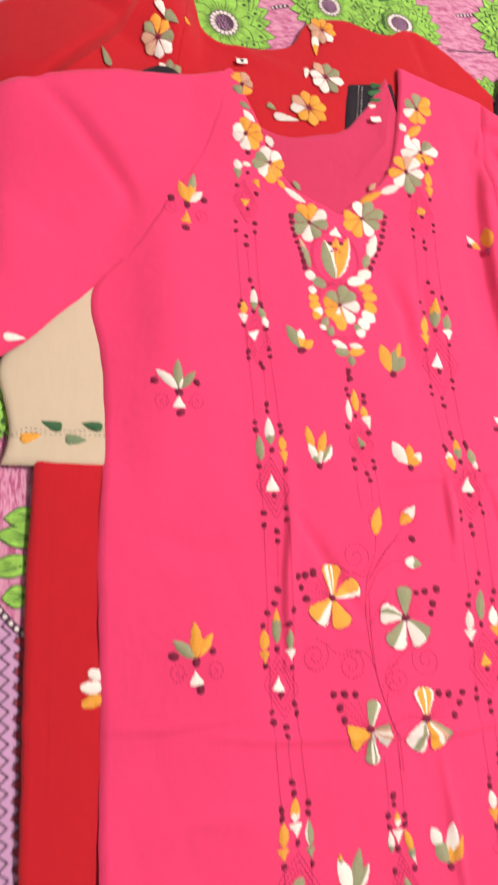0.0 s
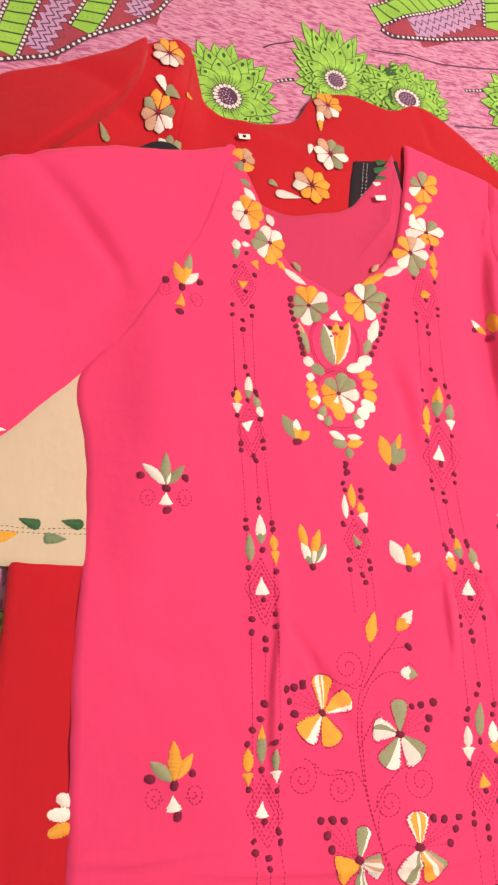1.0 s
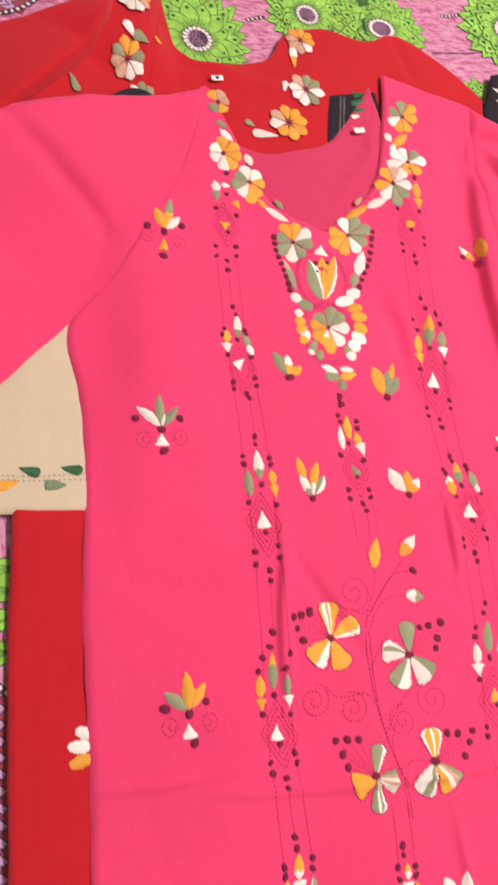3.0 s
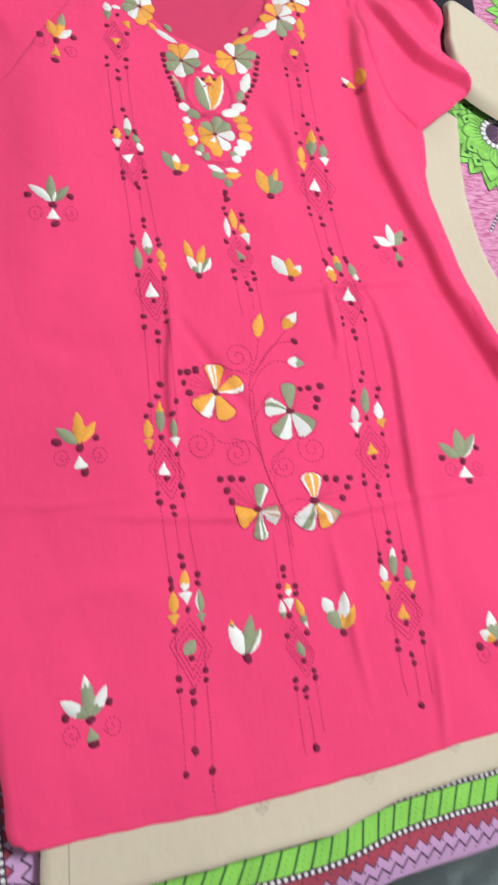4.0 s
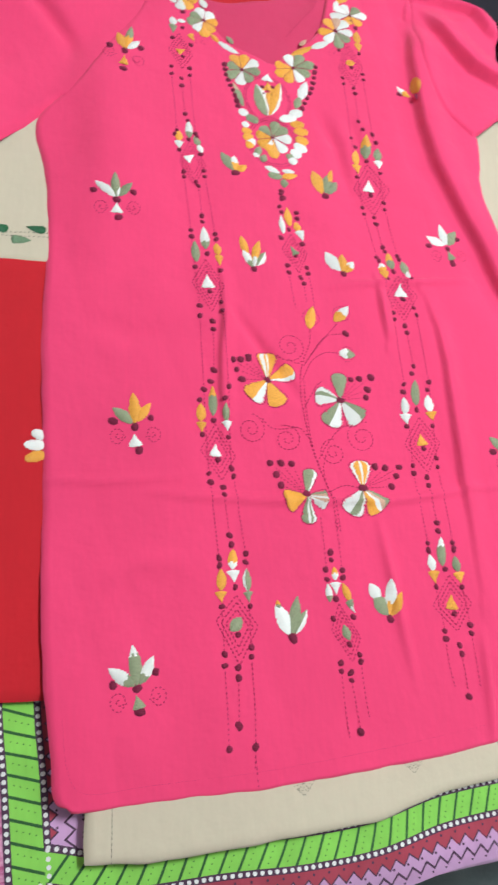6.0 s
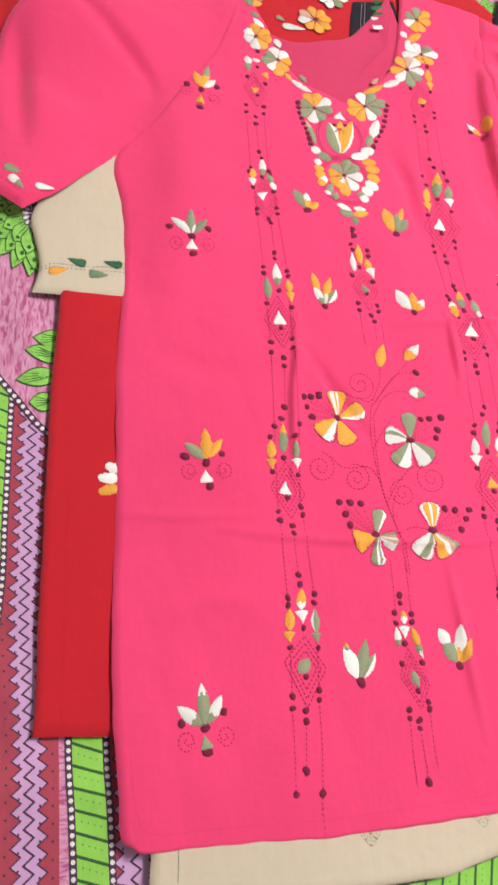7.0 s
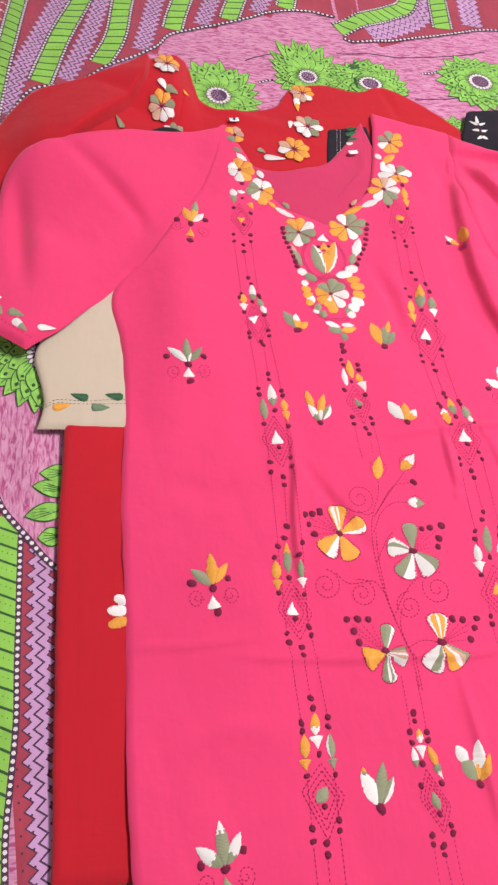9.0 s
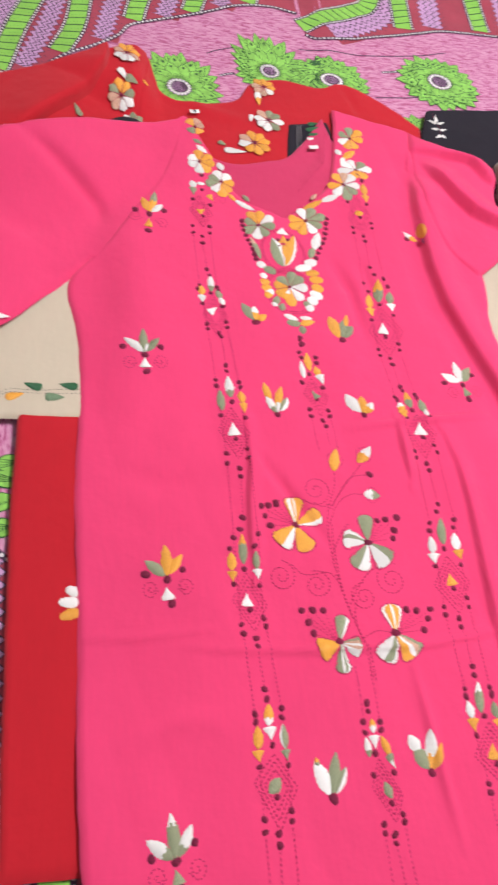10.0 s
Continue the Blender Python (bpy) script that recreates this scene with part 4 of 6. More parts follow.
m = motif("leaf_border", beige, [], [stitches(spline([(-0.357, 0.514), (-0.345, 0.521), (-0.331, 0.520), (-0.311, 0.519), (-0.290, 0.520), (-0.268, 0.520)], 40), beige_z, 0.003, 0.0015, 0.0011),
                                     stitches(spline([(-0.357, 0.511), (-0.345, 0.517), (-0.331, 0.516), (-0.311, 0.515), (-0.290, 0.515), (-0.268, 0.515)], 40), beige_z, 0.003, 0.0015, 0.0011)])
m.data.materials[0] = GREYTHREAD
for b, t, tint in (((-0.349, 0.510), (-0.330, 0.515), "O"), ((-0.311, 0.522), (-0.330, 0.528), "D"), ((-0.308, 0.511), (-0.288, 0.510), "S"), ((-0.273, 0.523), (-0.293, 0.527), "D")):
    petal(m, b, t, 0.010, tint, beige_z, "leaf")
for c in ((-0.059, -0.031), (0.047, -0.025), (0.142, -0.014)):
    lines = [stitches([(c[0] - 0.013 * k, c[1] + 0.004 * k), (c[0] - 0.005 * k, c[1] - 0.006), (c[0], c[1] - 0.0105 * k)], beige_z, 0.0022, 0.0012, 0.0007) for k in (1, 0.6)]
    lines += [stitches([(c[0] + 0.013 * k, c[1] + 0.004 * k), (c[0] + 0.005 * k, c[1] - 0.006), (c[0], c[1] - 0.0105 * k)], beige_z, 0.0022, 0.0012, 0.0007) for k in (1, 0.6)]
    lines += [stitches([(c[0], c[1]), (c[0] + dx, c[1] - 0.006)], beige_z, 0.002, 0.001, 0.0007) for dx in (-0.005, 0, 0.005)]
    m = motif("stitched_diamond", beige, [], lines)
    m.data.materials[0] = GREYTHREAD

# ---- the pink kurti on top ----
RIGHT_FOLD = [(0.316, 0.26), (0.306, 0.32), (0.298, 0.353), (0.288, 0.379), (0.274, 0.414), (0.247, 0.477), (0.235, 0.526), (0.221, 0.568), (0.196, 0.654), (0.190, 0.718), (0.195, 0.832), (0.206, 0.90)]


def pink_z(x, y):
    # the folded sleeves below lift the cloth beside the shoulder
    z = 0.015 * smoothstep(-0.29, -0.205, x) * math.exp(-(((x + 0.205) / 0.07) ** 2) - ((y - 0.64) / 0.17) ** 2)
    z += 0.0030 * wave(x, y, 7, 6.3) + 0.0019 * wave(x, y, 19, 1.9)
    # shallow pulls that run down the cloth
    z += 0.0040 * abs(noise.noise(Vector((x * 13 + y * 2.5, y * 2.2, 4.7))))
    d, t = side_of(x, y, RIGHT_FOLD)
    z += 0.0135 * smoothstep(-0.002, 0.007, d) * (1 - 0.75 * smoothstep(0.010, 0.055, d)) * smoothstep(0, 0.10, t) * (1 - smoothstep(0.92, 1.0, t))
    z -= 0.0050 * math.exp(-(((d + 0.012) / 0.018) ** 2)) * smoothstep(0.1, 0.3, t)
    z += fold(x, y, [(0.318, 0.33), (0.292, 0.385), (0.268, 0.45)], 0.010, 0.004, 0.02)
    z += fold(x, y, [(0.145, 0.117), (0.147, 0.196), (0.147, 0.240), (0.149, 0.314), (0.153, 0.378), (0.153, 0.423), (0.146, 0.462)], 0.0080, 0.005, 0.030)
    z += fold(x, y, [(0.089, 0.400), (0.087, 0.437), (0.089, 0.476)], 0.0076, 0.005, 0.022)
    z += fold(x, y, [(-0.106, 0.300), (-0.106, 0.334), (-0.103, 0.379), (-0.096, 0.426), (-0.093, 0.475)], 0.0068, 0.005, 0.022)
    z += crease(x, y, [(-0.085, 0.442), (-0.058, 0.399), (-0.040, 0.369), (-0.018, 0.330)], -0.0058, 0.007)
    z += crease(x, y, [(0.055, 0.72), (0.072, 0.67), (0.078, 0.60)], -0.0070, 0.010)
    z += crease(x, y, [(0.092, 0.72), (0.100, 0.68), (0.100, 0.63)], -0.0052, 0.009)
    z += crease(x, y, [(0.03, 0.470), (0.129, 0.479), (0.22, 0.488)], 0.0054, 0.0042)
    z += crease(x, y, [(-0.18, 0.236), (-0.145, 0.230), (-0.060, 0.223), (0.062, 0.218), (0.159, 0.228), (0.275, 0.238)], 0.0046, 0.0036)
    z += crease(x, y, [(-0.278, 0.250), (-0.22, 0.246), (-0.15, 0.250)], 0.0034, 0.0034)
    z += crease(x, y, [(0.05, 0.20), (0.055, 0.12), (0.062, 0.05)], 0.0052, 0.005)
    z += crease(x, y, [(0.142, 0.083), (0.136, 0.039), (0.131, -0.004)], 0.0052, 0.0045)
    z += crease(x, y, [(-0.24, 0.42), (-0.19, 0.40), (-0.15, 0.41)], -0.0040, 0.014)
    z += crease(x, y, [(-0.25, 0.15), (-0.19, 0.17), (-0.14, 0.165)], 0.0036, 0.012)
    return z


def sleeve_left_z(x, y):
    d, t = side_of(x, y, [(-0.40, 0.62), (-0.36, 0.74), (-0.30, 0.80), (-0.17, 0.87)])
    z = 0.004 + bulk(x, y + 0.03) + 0.014 * math.exp(-((d / 0.05) ** 2)) * (1 - 0.8 * t)
    z += crease(x, y, [(-0.345, 0.885), (-0.297, 0.840), (-0.248, 0.785), (-0.238, 0.75)], -0.009, 0.010)
    z += crease(x, y, [(-0.398, 0.83), (-0.391, 0.741), (-0.383, 0.66)], -0.011, 0.013)
    z += crease(x, y, [(-0.37, 0.76), (-0.33, 0.74), (-0.30, 0.75)], -0.005, 0.018)
    e, s = side_of(x, y, [(-0.122, 0.972), (-0.142, 0.90), (-0.164, 0.843), (-0.200, 0.783), (-0.240, 0.716), (-0.282, 0.670)])
    near = smoothstep(0.0, 0.05, abs(e))
    return 0.0009 * (1 - near) + near * (z + 0.0030 * wave(x, y, 12, 3.3)) + (1 - near) * pink_z(x, y)


FLAP = [(0.352, 0.776), (0.327, 0.786), (0.303, 0.797), (0.281, 0.814), (0.261, 0.842), (0.240, 0.884), (0.222, 0.93)]


def sleeve_right_z(x, y):
    z = 0.0025 + pink_z(x, y) + 0.0016 * wave(x, y, 13, 5.5)
    d, t = side_of(x, y, FLAP)
    z += 0.017 * smoothstep(-0.002, 0.010, d) * (1 - 0.60 * smoothstep(0.012, 0.05, d)) * (1 - smoothstep(0.80, 1.0, t))
    z += fold(x, y, [(0.345, 0.862), (0.318, 0.885), (0.300, 0.915), (0.262, 0.930), (0.214, 0.938)], 0.014, 0.012, 0.045)
    z -= 0.002 * smoothstep(0.05, 0.0, math.hypot(x - 0.214, y - 0.935))
    return z


def neck_z(x, y):
    return -0.0042 + 0.0014 * wave(x, y, 14, 7.1) + crease(x, y, [(0.085, 0.97), (0.075, 0.905), (0.028, 0.845)], 0.003, 0.006)


pink = thing("pink_kurti", "bright pink cotton kurti with multicolour thread embroidery, laid flat on top", "kurti", group="kurtis on the bed")
LOW_LEFT = [(-0.256, -0.028), (-0.269, -0.020), (-0.272, 0.010), (-0.277, 0.070), (-0.279, 0.152), (-0.277, 0.253), (-0.278, 0.354), (-0.278, 0.415), (-0.273, 0.489), (-0.272, 0.552), (-0.275, 0.603), (-0.282, 0.668), (-0.236, 0.728), (-0.200, 0.79)]
LOW_RIGHT = [(0.300, 0.005), (0.316, 0.022), (0.322, 0.06), (0.325, 0.16), (0.327, 0.28), (0.318, 0.370), (0.301, 0.410), (0.288, 0.462), (0.273, 0.515), (0.263, 0.584), (0.261, 0.633), (0.272, 0.712), (0.235, 0.79)]


def hem_y(x):
    return float(np.interp(x, [-0.28, -0.25, -0.192, -0.093, 0.016, 0.076, 0.140, 0.195, 0.32], [-0.026, -0.032, -0.032, -0.033, -0.028, -0.025, -0.018, -0.014, 0.002]))


lower = panel(LOW_LEFT, LOW_RIGHT, 230, 240, pink_z, ends=(True, False))
bend = []
for x, y, z in lower[0]:
    k = 1 - smoothstep(0.0, 0.10, y)
    chord = -0.028 + 0.033 * (x + 0.256) / 0.556
    bend.append((x, y + k * (hem_y(x) - chord) * (1 if -0.256 < x < 0.3 else 0), z))
upper_left = panel([(-0.200, 0.79), (-0.168, 0.843), (-0.145, 0.90), (-0.127, 0.972)], [(0.0, 0.79), (-0.046, 0.815), (-0.074, 0.850), (-0.090, 0.90), (-0.118, 0.972)], 22, 60, pink_z, ends=(False, True))
upper_right = panel([(0.0, 0.79), (0.040, 0.824), (0.070, 0.855), (0.086, 0.895), (0.098, 0.95), (0.109, 1.022)], [(0.235, 0.79), (0.226, 0.84), (0.222, 0.90), (0.222, 0.95), (0.226, 0.985)], 64, 110, pink_z, ends=(False, True))
part("body", *joined((bend, lower[1]), upper_left, upper_right), PINK, pink, "pink front panel")
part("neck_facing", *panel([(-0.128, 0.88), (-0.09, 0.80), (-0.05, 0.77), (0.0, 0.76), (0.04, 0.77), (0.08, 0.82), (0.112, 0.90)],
                           [(-0.127, 0.960), (-0.103, 0.922), (-0.084, 0.902), (-0.049, 0.894), (-0.010, 0.904), (0.030, 0.922), (0.092, 1.008)], 18, 60, neck_z), PINK_SHADED, pink, "inside of the back neck")
part("sleeve", *panel([(-0.441, 0.615), (-0.434, 0.68), (-0.422, 0.775), (-0.414, 0.832), (-0.394, 0.862), (-0.361, 0.881), (-0.29, 0.909), (-0.227, 0.935), (-0.126, 0.970)],
                      [(-0.378, 0.580), (-0.345, 0.606), (-0.315, 0.638), (-0.278, 0.674), (-0.240, 0.716), (-0.200, 0.783), (-0.164, 0.843), (-0.142, 0.90), (-0.122, 0.970)], 50, 120, sleeve_left_z, 0.006, 0.012, seam=0.36), PINK, pink)
part("sleeve", *panel([(0.262, 0.700), (0.224, 0.76), (0.210, 0.83), (0.212, 0.90), (0.218, 0.950), (0.226, 0.986)],
                      [(0.281, 0.713), (0.345, 0.764), (0.357, 0.776), (0.350, 0.800), (0.331, 0.832), (0.346, 0.905)], 110, 170, sleeve_right_z, 0.006, 0.010), PINK, pink)


def stripe_unit(petals, tri, diamond, knots):
    """One repeat of the vertical stripes: split petals over a stitched diamond with a padded centre, and dark knots."""
    c = [sum(p[k] for p in diamond) / 4 for k in (0, 1)]
    lines = []
    for f in (1.0, 0.77, 0.54):
        ring = [mix2(c, p, f) for p in diamond]
        lines.append(stitches(ring + ring[:1], pink_z, 0.0032, 0.0008, 0.0015))
    m = motif("embroidered_diamond", pink, [knot_geo(k, 0.0029, pink_z) for k in knots], lines)
    for b, t, w, tint, shape in petals:
        petal(m, b, t, w, tint, pink_z, shape=shape, blunt=0.85)
    b, t, w, tint, shape = tri
    petal(m, b, t, w, tint, pink_z, "centre_triangle", shape=shape, blunt=0.9)
    return m


def guide_lines(points):
    """Long rows of running stitch that join the repeats of a stripe."""
    part("stitched_line", *stitches(spline(points, 30), pink_z, 0.0034, 0.0009, 0.0011), STITCH, pink)


def sprig(petals, tri, knots):
    """A three-petalled sprig with curled tendrils, dark knots and a small triangle; the first knot is its base."""
    base = knots[0]
    up = (Vector(petals[1][1]) - Vector(base)).normalized()
    side = Vector((up.y, -up.x))
    lines = []
    for sg in (-1, 1):
        c = Vector(base) + side * 0.0165 * sg - up * 0.008
        curl = spiral((c.x, c.y), 0.0090, 1.75, 1.57 + 1.57 * sg, -sg)
        lines.append(stitches(curl + [mix2(curl[-1], base, 0.5)], pink_z, 0.0028, 0.0010, 0.0013))
    m = motif("embroidered_sprig", pink, [knot_geo(k, 0.0039, pink_z) for k in knots], lines)
    for b, t, w, tint, shape in petals:
        petal(m, b, t, w, tint, pink_z, blunt=0.9)
    b, t, w, tint, shape = tri
    petal(m, b, t, w, tint, pink_z, "triangle", shape=shape)
    return m


def tulip(petals, knots):
    m = motif("embroidered_tulip", pink, [knot_geo(k, 0.0042 if k == knots[0] else 0.0034, pink_z) for k in knots],
              [stitches([knots[0], mix2(knots[0], petals[0][1], 0.8)], pink_z, 0.003, 0.0003, 0.0006)])
    for b, t, w, tint, shape in petals:
        petal(m, b, t, w, tint, pink_z, blunt=0.95)
    return m


def big_flower(c, petals, knots):
    """A butterfly-like flower with fan-shaped, dark-edged petals and feelers that end in knots."""
    lines = [stitches([mix2(c, k, 0.15), mix2(c, k, 0.85)], pink_z, 0.0028, 0.0012, 0.0010) for k in knots]
    for tip, width, tint in petals:
        rim = Vector(tip) - Vector(c)
        side = Vector((-rim.y, rim.x)).normalized() * width * 0.505
        for sg in (-1, 1):
            q = [Vector(c) + rim * v + side * sg * w for v, w in ((0.1, 0.10), (0.45, 0.62), (0.80, 1.0), (0.97, 0.72), (1.04, 0.0))]
            lines.append(stitches(spline([tuple(x) for x in q], 24), pink_z, 0.0032, 0.0003, 0.0013))
    m = motif("embroidered_butterfly_flower", pink, [knot_geo(c, 0.0046, pink_z)] + [knot_geo(k, 0.0037, pink_z) for k in knots], lines)
    for tip, width, tint in petals:
        petal(m, mix2(c, tip, 0.06), tip, 0.94 * width, tint, pink_z, shape="fan")
    return m


def neck_flower(c, petals):
    """A round flower of drop-shaped petals about a dark knot, parted by dark stitches."""
    reach = max((Vector(t) - Vector(c)).length for t, tint in petals)
    rays = [stitches([c, mix2(c, mix2(a[0], b[0], 0.5), 0.85)], lambda x, y: pink_z(x, y) + 0.0006, 0.003, 0.0001, 0.0013) for a, b in zip(petals, petals[1:] + petals[:1])
            if (Vector(a[0]) - Vector(b[0])).length < 1.3 * reach]
    m = motif("embroidered_rosette", pink, [knot_geo(c, 0.0034, pink_z)], rays)
    for t, tint in petals:
        petal(m, mix2(c, t, 0.10), t, 0.0145, tint, pink_z, shape="drop")
    return m


stripe_unit([((-0.1212, 0.8295), (-0.1221, 0.8428), 0.0104, 'W', 'leaf'),
             ((-0.1218, 0.8301), (-0.1222, 0.8168), 0.0111, 'G', 'triangle'),
             ((-0.1154, 0.8388), (-0.1051, 0.8380), 0.0066, 'W', 'leaf'),
             ((-0.1008, 0.8197), (-0.0958, 0.8091), 0.0092, 'O', 'triangle')],
            ((-0.1188, 0.7877), (-0.1088, 0.7931), 0.0104, 'O', 'triangle'), [(-0.1151, 0.8178), (-0.0998, 0.7853), (-0.1140, 0.7607), (-0.1294, 0.7903)],
            [(-0.1234, 0.8097), (-0.1098, 0.8276), (-0.1009, 0.8023), (-0.1278, 0.7621), (-0.1281, 0.7508), (-0.1165, 0.7457), (-0.1168, 0.7352), (-0.1055, 0.7630), (-0.1058, 0.7523), (-0.1124, 0.7804), (-0.1077, 0.8547)])
stripe_unit([((-0.1132, 0.6575), (-0.1121, 0.6838), 0.0092, 'WWG', 'leaf'),
             ((-0.1258, 0.6510), (-0.1252, 0.6661), 0.0099, 'O', 'leaf'),
             ((-0.1258, 0.6510), (-0.1256, 0.6388), 0.0113, 'W', 'triangle'),
             ((-0.1019, 0.6482), (-0.1060, 0.6624), 0.0084, 'G', 'leaf'),
             ((-0.0995, 0.6380), (-0.1030, 0.6513), 0.0077, 'W', 'leaf')],
            ((-0.1189, 0.6243), (-0.1087, 0.6338), 0.0104, 'W', 'triangle'), [(-0.1128, 0.6542), (-0.0964, 0.6214), (-0.1113, 0.5919), (-0.1271, 0.6216)],
            [(-0.1272, 0.6664), (-0.1297, 0.6598), (-0.1154, 0.6924), (-0.1128, 0.6836), (-0.1049, 0.6659), (-0.1040, 0.6611), (-0.1229, 0.6084), (-0.1229, 0.6013), (-0.1095, 0.5969), (-0.1073, 0.5918), (-0.0993, 0.6129), (-0.0987, 0.6050), (-0.1140, 0.6556), (-0.1263, 0.6378), (-0.1011, 0.6361)])
stripe_unit([((-0.1050, 0.5082), (-0.1054, 0.5370), 0.0110, 'WWG', 'leaf'),
             ((-0.1161, 0.4914), (-0.1168, 0.5180), 0.0095, 'G', 'leaf'),
             ((-0.0916, 0.5020), (-0.0925, 0.5174), 0.0091, 'O', 'leaf'),
             ((-0.0909, 0.5020), (-0.0905, 0.4874), 0.0104, 'O', 'triangle')],
            ((-0.1054, 0.4595), (-0.1062, 0.4764), 0.0151, 'W', 'triangle'), [(-0.1063, 0.4951), (-0.0882, 0.4617), (-0.1040, 0.4303), (-0.1228, 0.4668)],
            [(-0.1200, 0.5315), (-0.1195, 0.5235), (-0.1060, 0.5512), (-0.1060, 0.5437), (-0.0926, 0.5293), (-0.0920, 0.5226), (-0.1169, 0.4374), (-0.1174, 0.4258), (-0.1046, 0.4193), (-0.1043, 0.4098), (-0.0929, 0.4417), (-0.0929, 0.4306), (-0.1037, 0.5025), (-0.1179, 0.4855), (-0.0905, 0.4816), (-0.1046, 0.4553)])
stripe_unit([((-0.1121, 0.3125), (-0.1105, 0.3446), 0.0093, 'OGG', 'leaf'),
             ((-0.1249, 0.3067), (-0.1241, 0.3259), 0.0098, 'O', 'leaf'),
             ((-0.1249, 0.3061), (-0.1249, 0.2951), 0.0115, 'O', 'triangle'),
             ((-0.0993, 0.3059), (-0.0990, 0.3247), 0.0076, 'G', 'leaf'),
             ((-0.0993, 0.3065), (-0.0987, 0.2960), 0.0100, 'W', 'triangle')],
            ((-0.1127, 0.2692), (-0.1118, 0.2824), 0.0126, 'W', 'triangle'), [(-0.1107, 0.3038), (-0.0923, 0.2701), (-0.1085, 0.2447), (-0.1279, 0.2759)],
            [(-0.1197, 0.3409), (-0.1249, 0.3297), (-0.1074, 0.3626), (-0.1117, 0.3498), (-0.0946, 0.3424), (-0.0996, 0.3298), (-0.1213, 0.2519), (-0.1205, 0.2431), (-0.1081, 0.2377), (-0.1079, 0.2296), (-0.0979, 0.2571), (-0.0966, 0.2488), (-0.1120, 0.3075), (-0.1245, 0.2926), (-0.0982, 0.2898), (-0.1107, 0.2661)])
stripe_unit([((-0.1061, 0.1574), (-0.1033, 0.1767), 0.0098, 'OOW', 'leaf'),
             ((-0.1062, 0.1568), (-0.1054, 0.1455), 0.0136, 'W', 'triangle'),
             ((-0.1187, 0.1383), (-0.1170, 0.1584), 0.0096, 'O', 'leaf'),
             ((-0.1187, 0.1378), (-0.1188, 0.1273), 0.0112, 'O', 'triangle'),
             ((-0.0928, 0.1362), (-0.0922, 0.1582), 0.0082, 'W|G|G', 'leaf'),
             ((-0.0928, 0.1362), (-0.0924, 0.1261), 0.0088, 'G', 'triangle')],
            ((-0.1127, 0.1014), (-0.1017, 0.1130), 0.0111, 'G', 'leaf'), [(-0.1046, 0.1332), (-0.0865, 0.1040), (-0.1068, 0.0710), (-0.1259, 0.1115)],
            [(-0.1180, 0.1687), (-0.1182, 0.1617), (-0.1056, 0.1902), (-0.1050, 0.1813), (-0.0916, 0.1719), (-0.0926, 0.1637), (-0.1203, 0.0816), (-0.1209, 0.0718), (-0.1086, 0.0692), (-0.1092, 0.0604), (-0.0948, 0.0860), (-0.0953, 0.0775), (-0.1048, 0.1406), (-0.1192, 0.1237), (-0.0923, 0.1224), (-0.1062, 0.0976)])
stripe_unit([((-0.0026, 0.5477), (-0.0039, 0.5731), 0.0091, 'O', 'leaf'),
             ((-0.0119, 0.5362), (-0.0125, 0.5613), 0.0076, 'W', 'leaf'),
             ((0.0075, 0.5412), (0.0046, 0.5545), 0.0091, 'O', 'leaf'),
             ((0.0071, 0.5428), (0.0105, 0.5288), 0.0120, 'W', 'triangle')],
            ((0.0007, 0.5090), (-0.0059, 0.5202), 0.0097, 'G', 'triangle'), [(-0.0035, 0.5366), (0.0135, 0.5119), (0.0006, 0.4854), (-0.0168, 0.5150)],
            [(-0.0129, 0.5733), (-0.0111, 0.5662), (-0.0091, 0.5914), (-0.0087, 0.5841), (0.0071, 0.5666), (0.0074, 0.5595), (-0.0124, 0.4939), (-0.0123, 0.4849), (0.0018, 0.4794), (0.0047, 0.4721), (0.0107, 0.4934), (0.0116, 0.4858), (-0.0047, 0.5428), (-0.0161, 0.5305), (0.0093, 0.5248), (-0.0009, 0.5074)])
stripe_unit([((-0.0060, 0.1414), (-0.0056, 0.1543), 0.0071, 'OW', 'leaf'),
             ((-0.0063, 0.1397), (-0.0065, 0.1281), 0.0112, 'W', 'triangle'),
             ((-0.0136, 0.1212), (-0.0142, 0.1388), 0.0070, 'WWG', 'leaf'),
             ((0.0065, 0.1207), (0.0012, 0.1385), 0.0077, 'O', 'leaf'),
             ((0.0055, 0.1219), (0.0098, 0.1094), 0.0088, 'WG', 'triangle')],
            ((0.0005, 0.0846), (-0.0033, 0.0995), 0.0081, 'G', 'leaf'), [(-0.0051, 0.1192), (0.0120, 0.0865), (0.0009, 0.0646), (-0.0158, 0.0950)],
            [(-0.0143, 0.1522), (-0.0141, 0.1427), (-0.0073, 0.1686), (-0.0074, 0.1612), (0.0028, 0.1507), (0.0021, 0.1434), (-0.0111, 0.0650), (-0.0113, 0.0578), (-0.0024, 0.0557), (-0.0025, 0.0490), (0.0085, 0.0710), (0.0091, 0.0646), (-0.0073, 0.1238), (-0.0128, 0.1054), (0.0073, 0.1059), (-0.0002, 0.0810)])
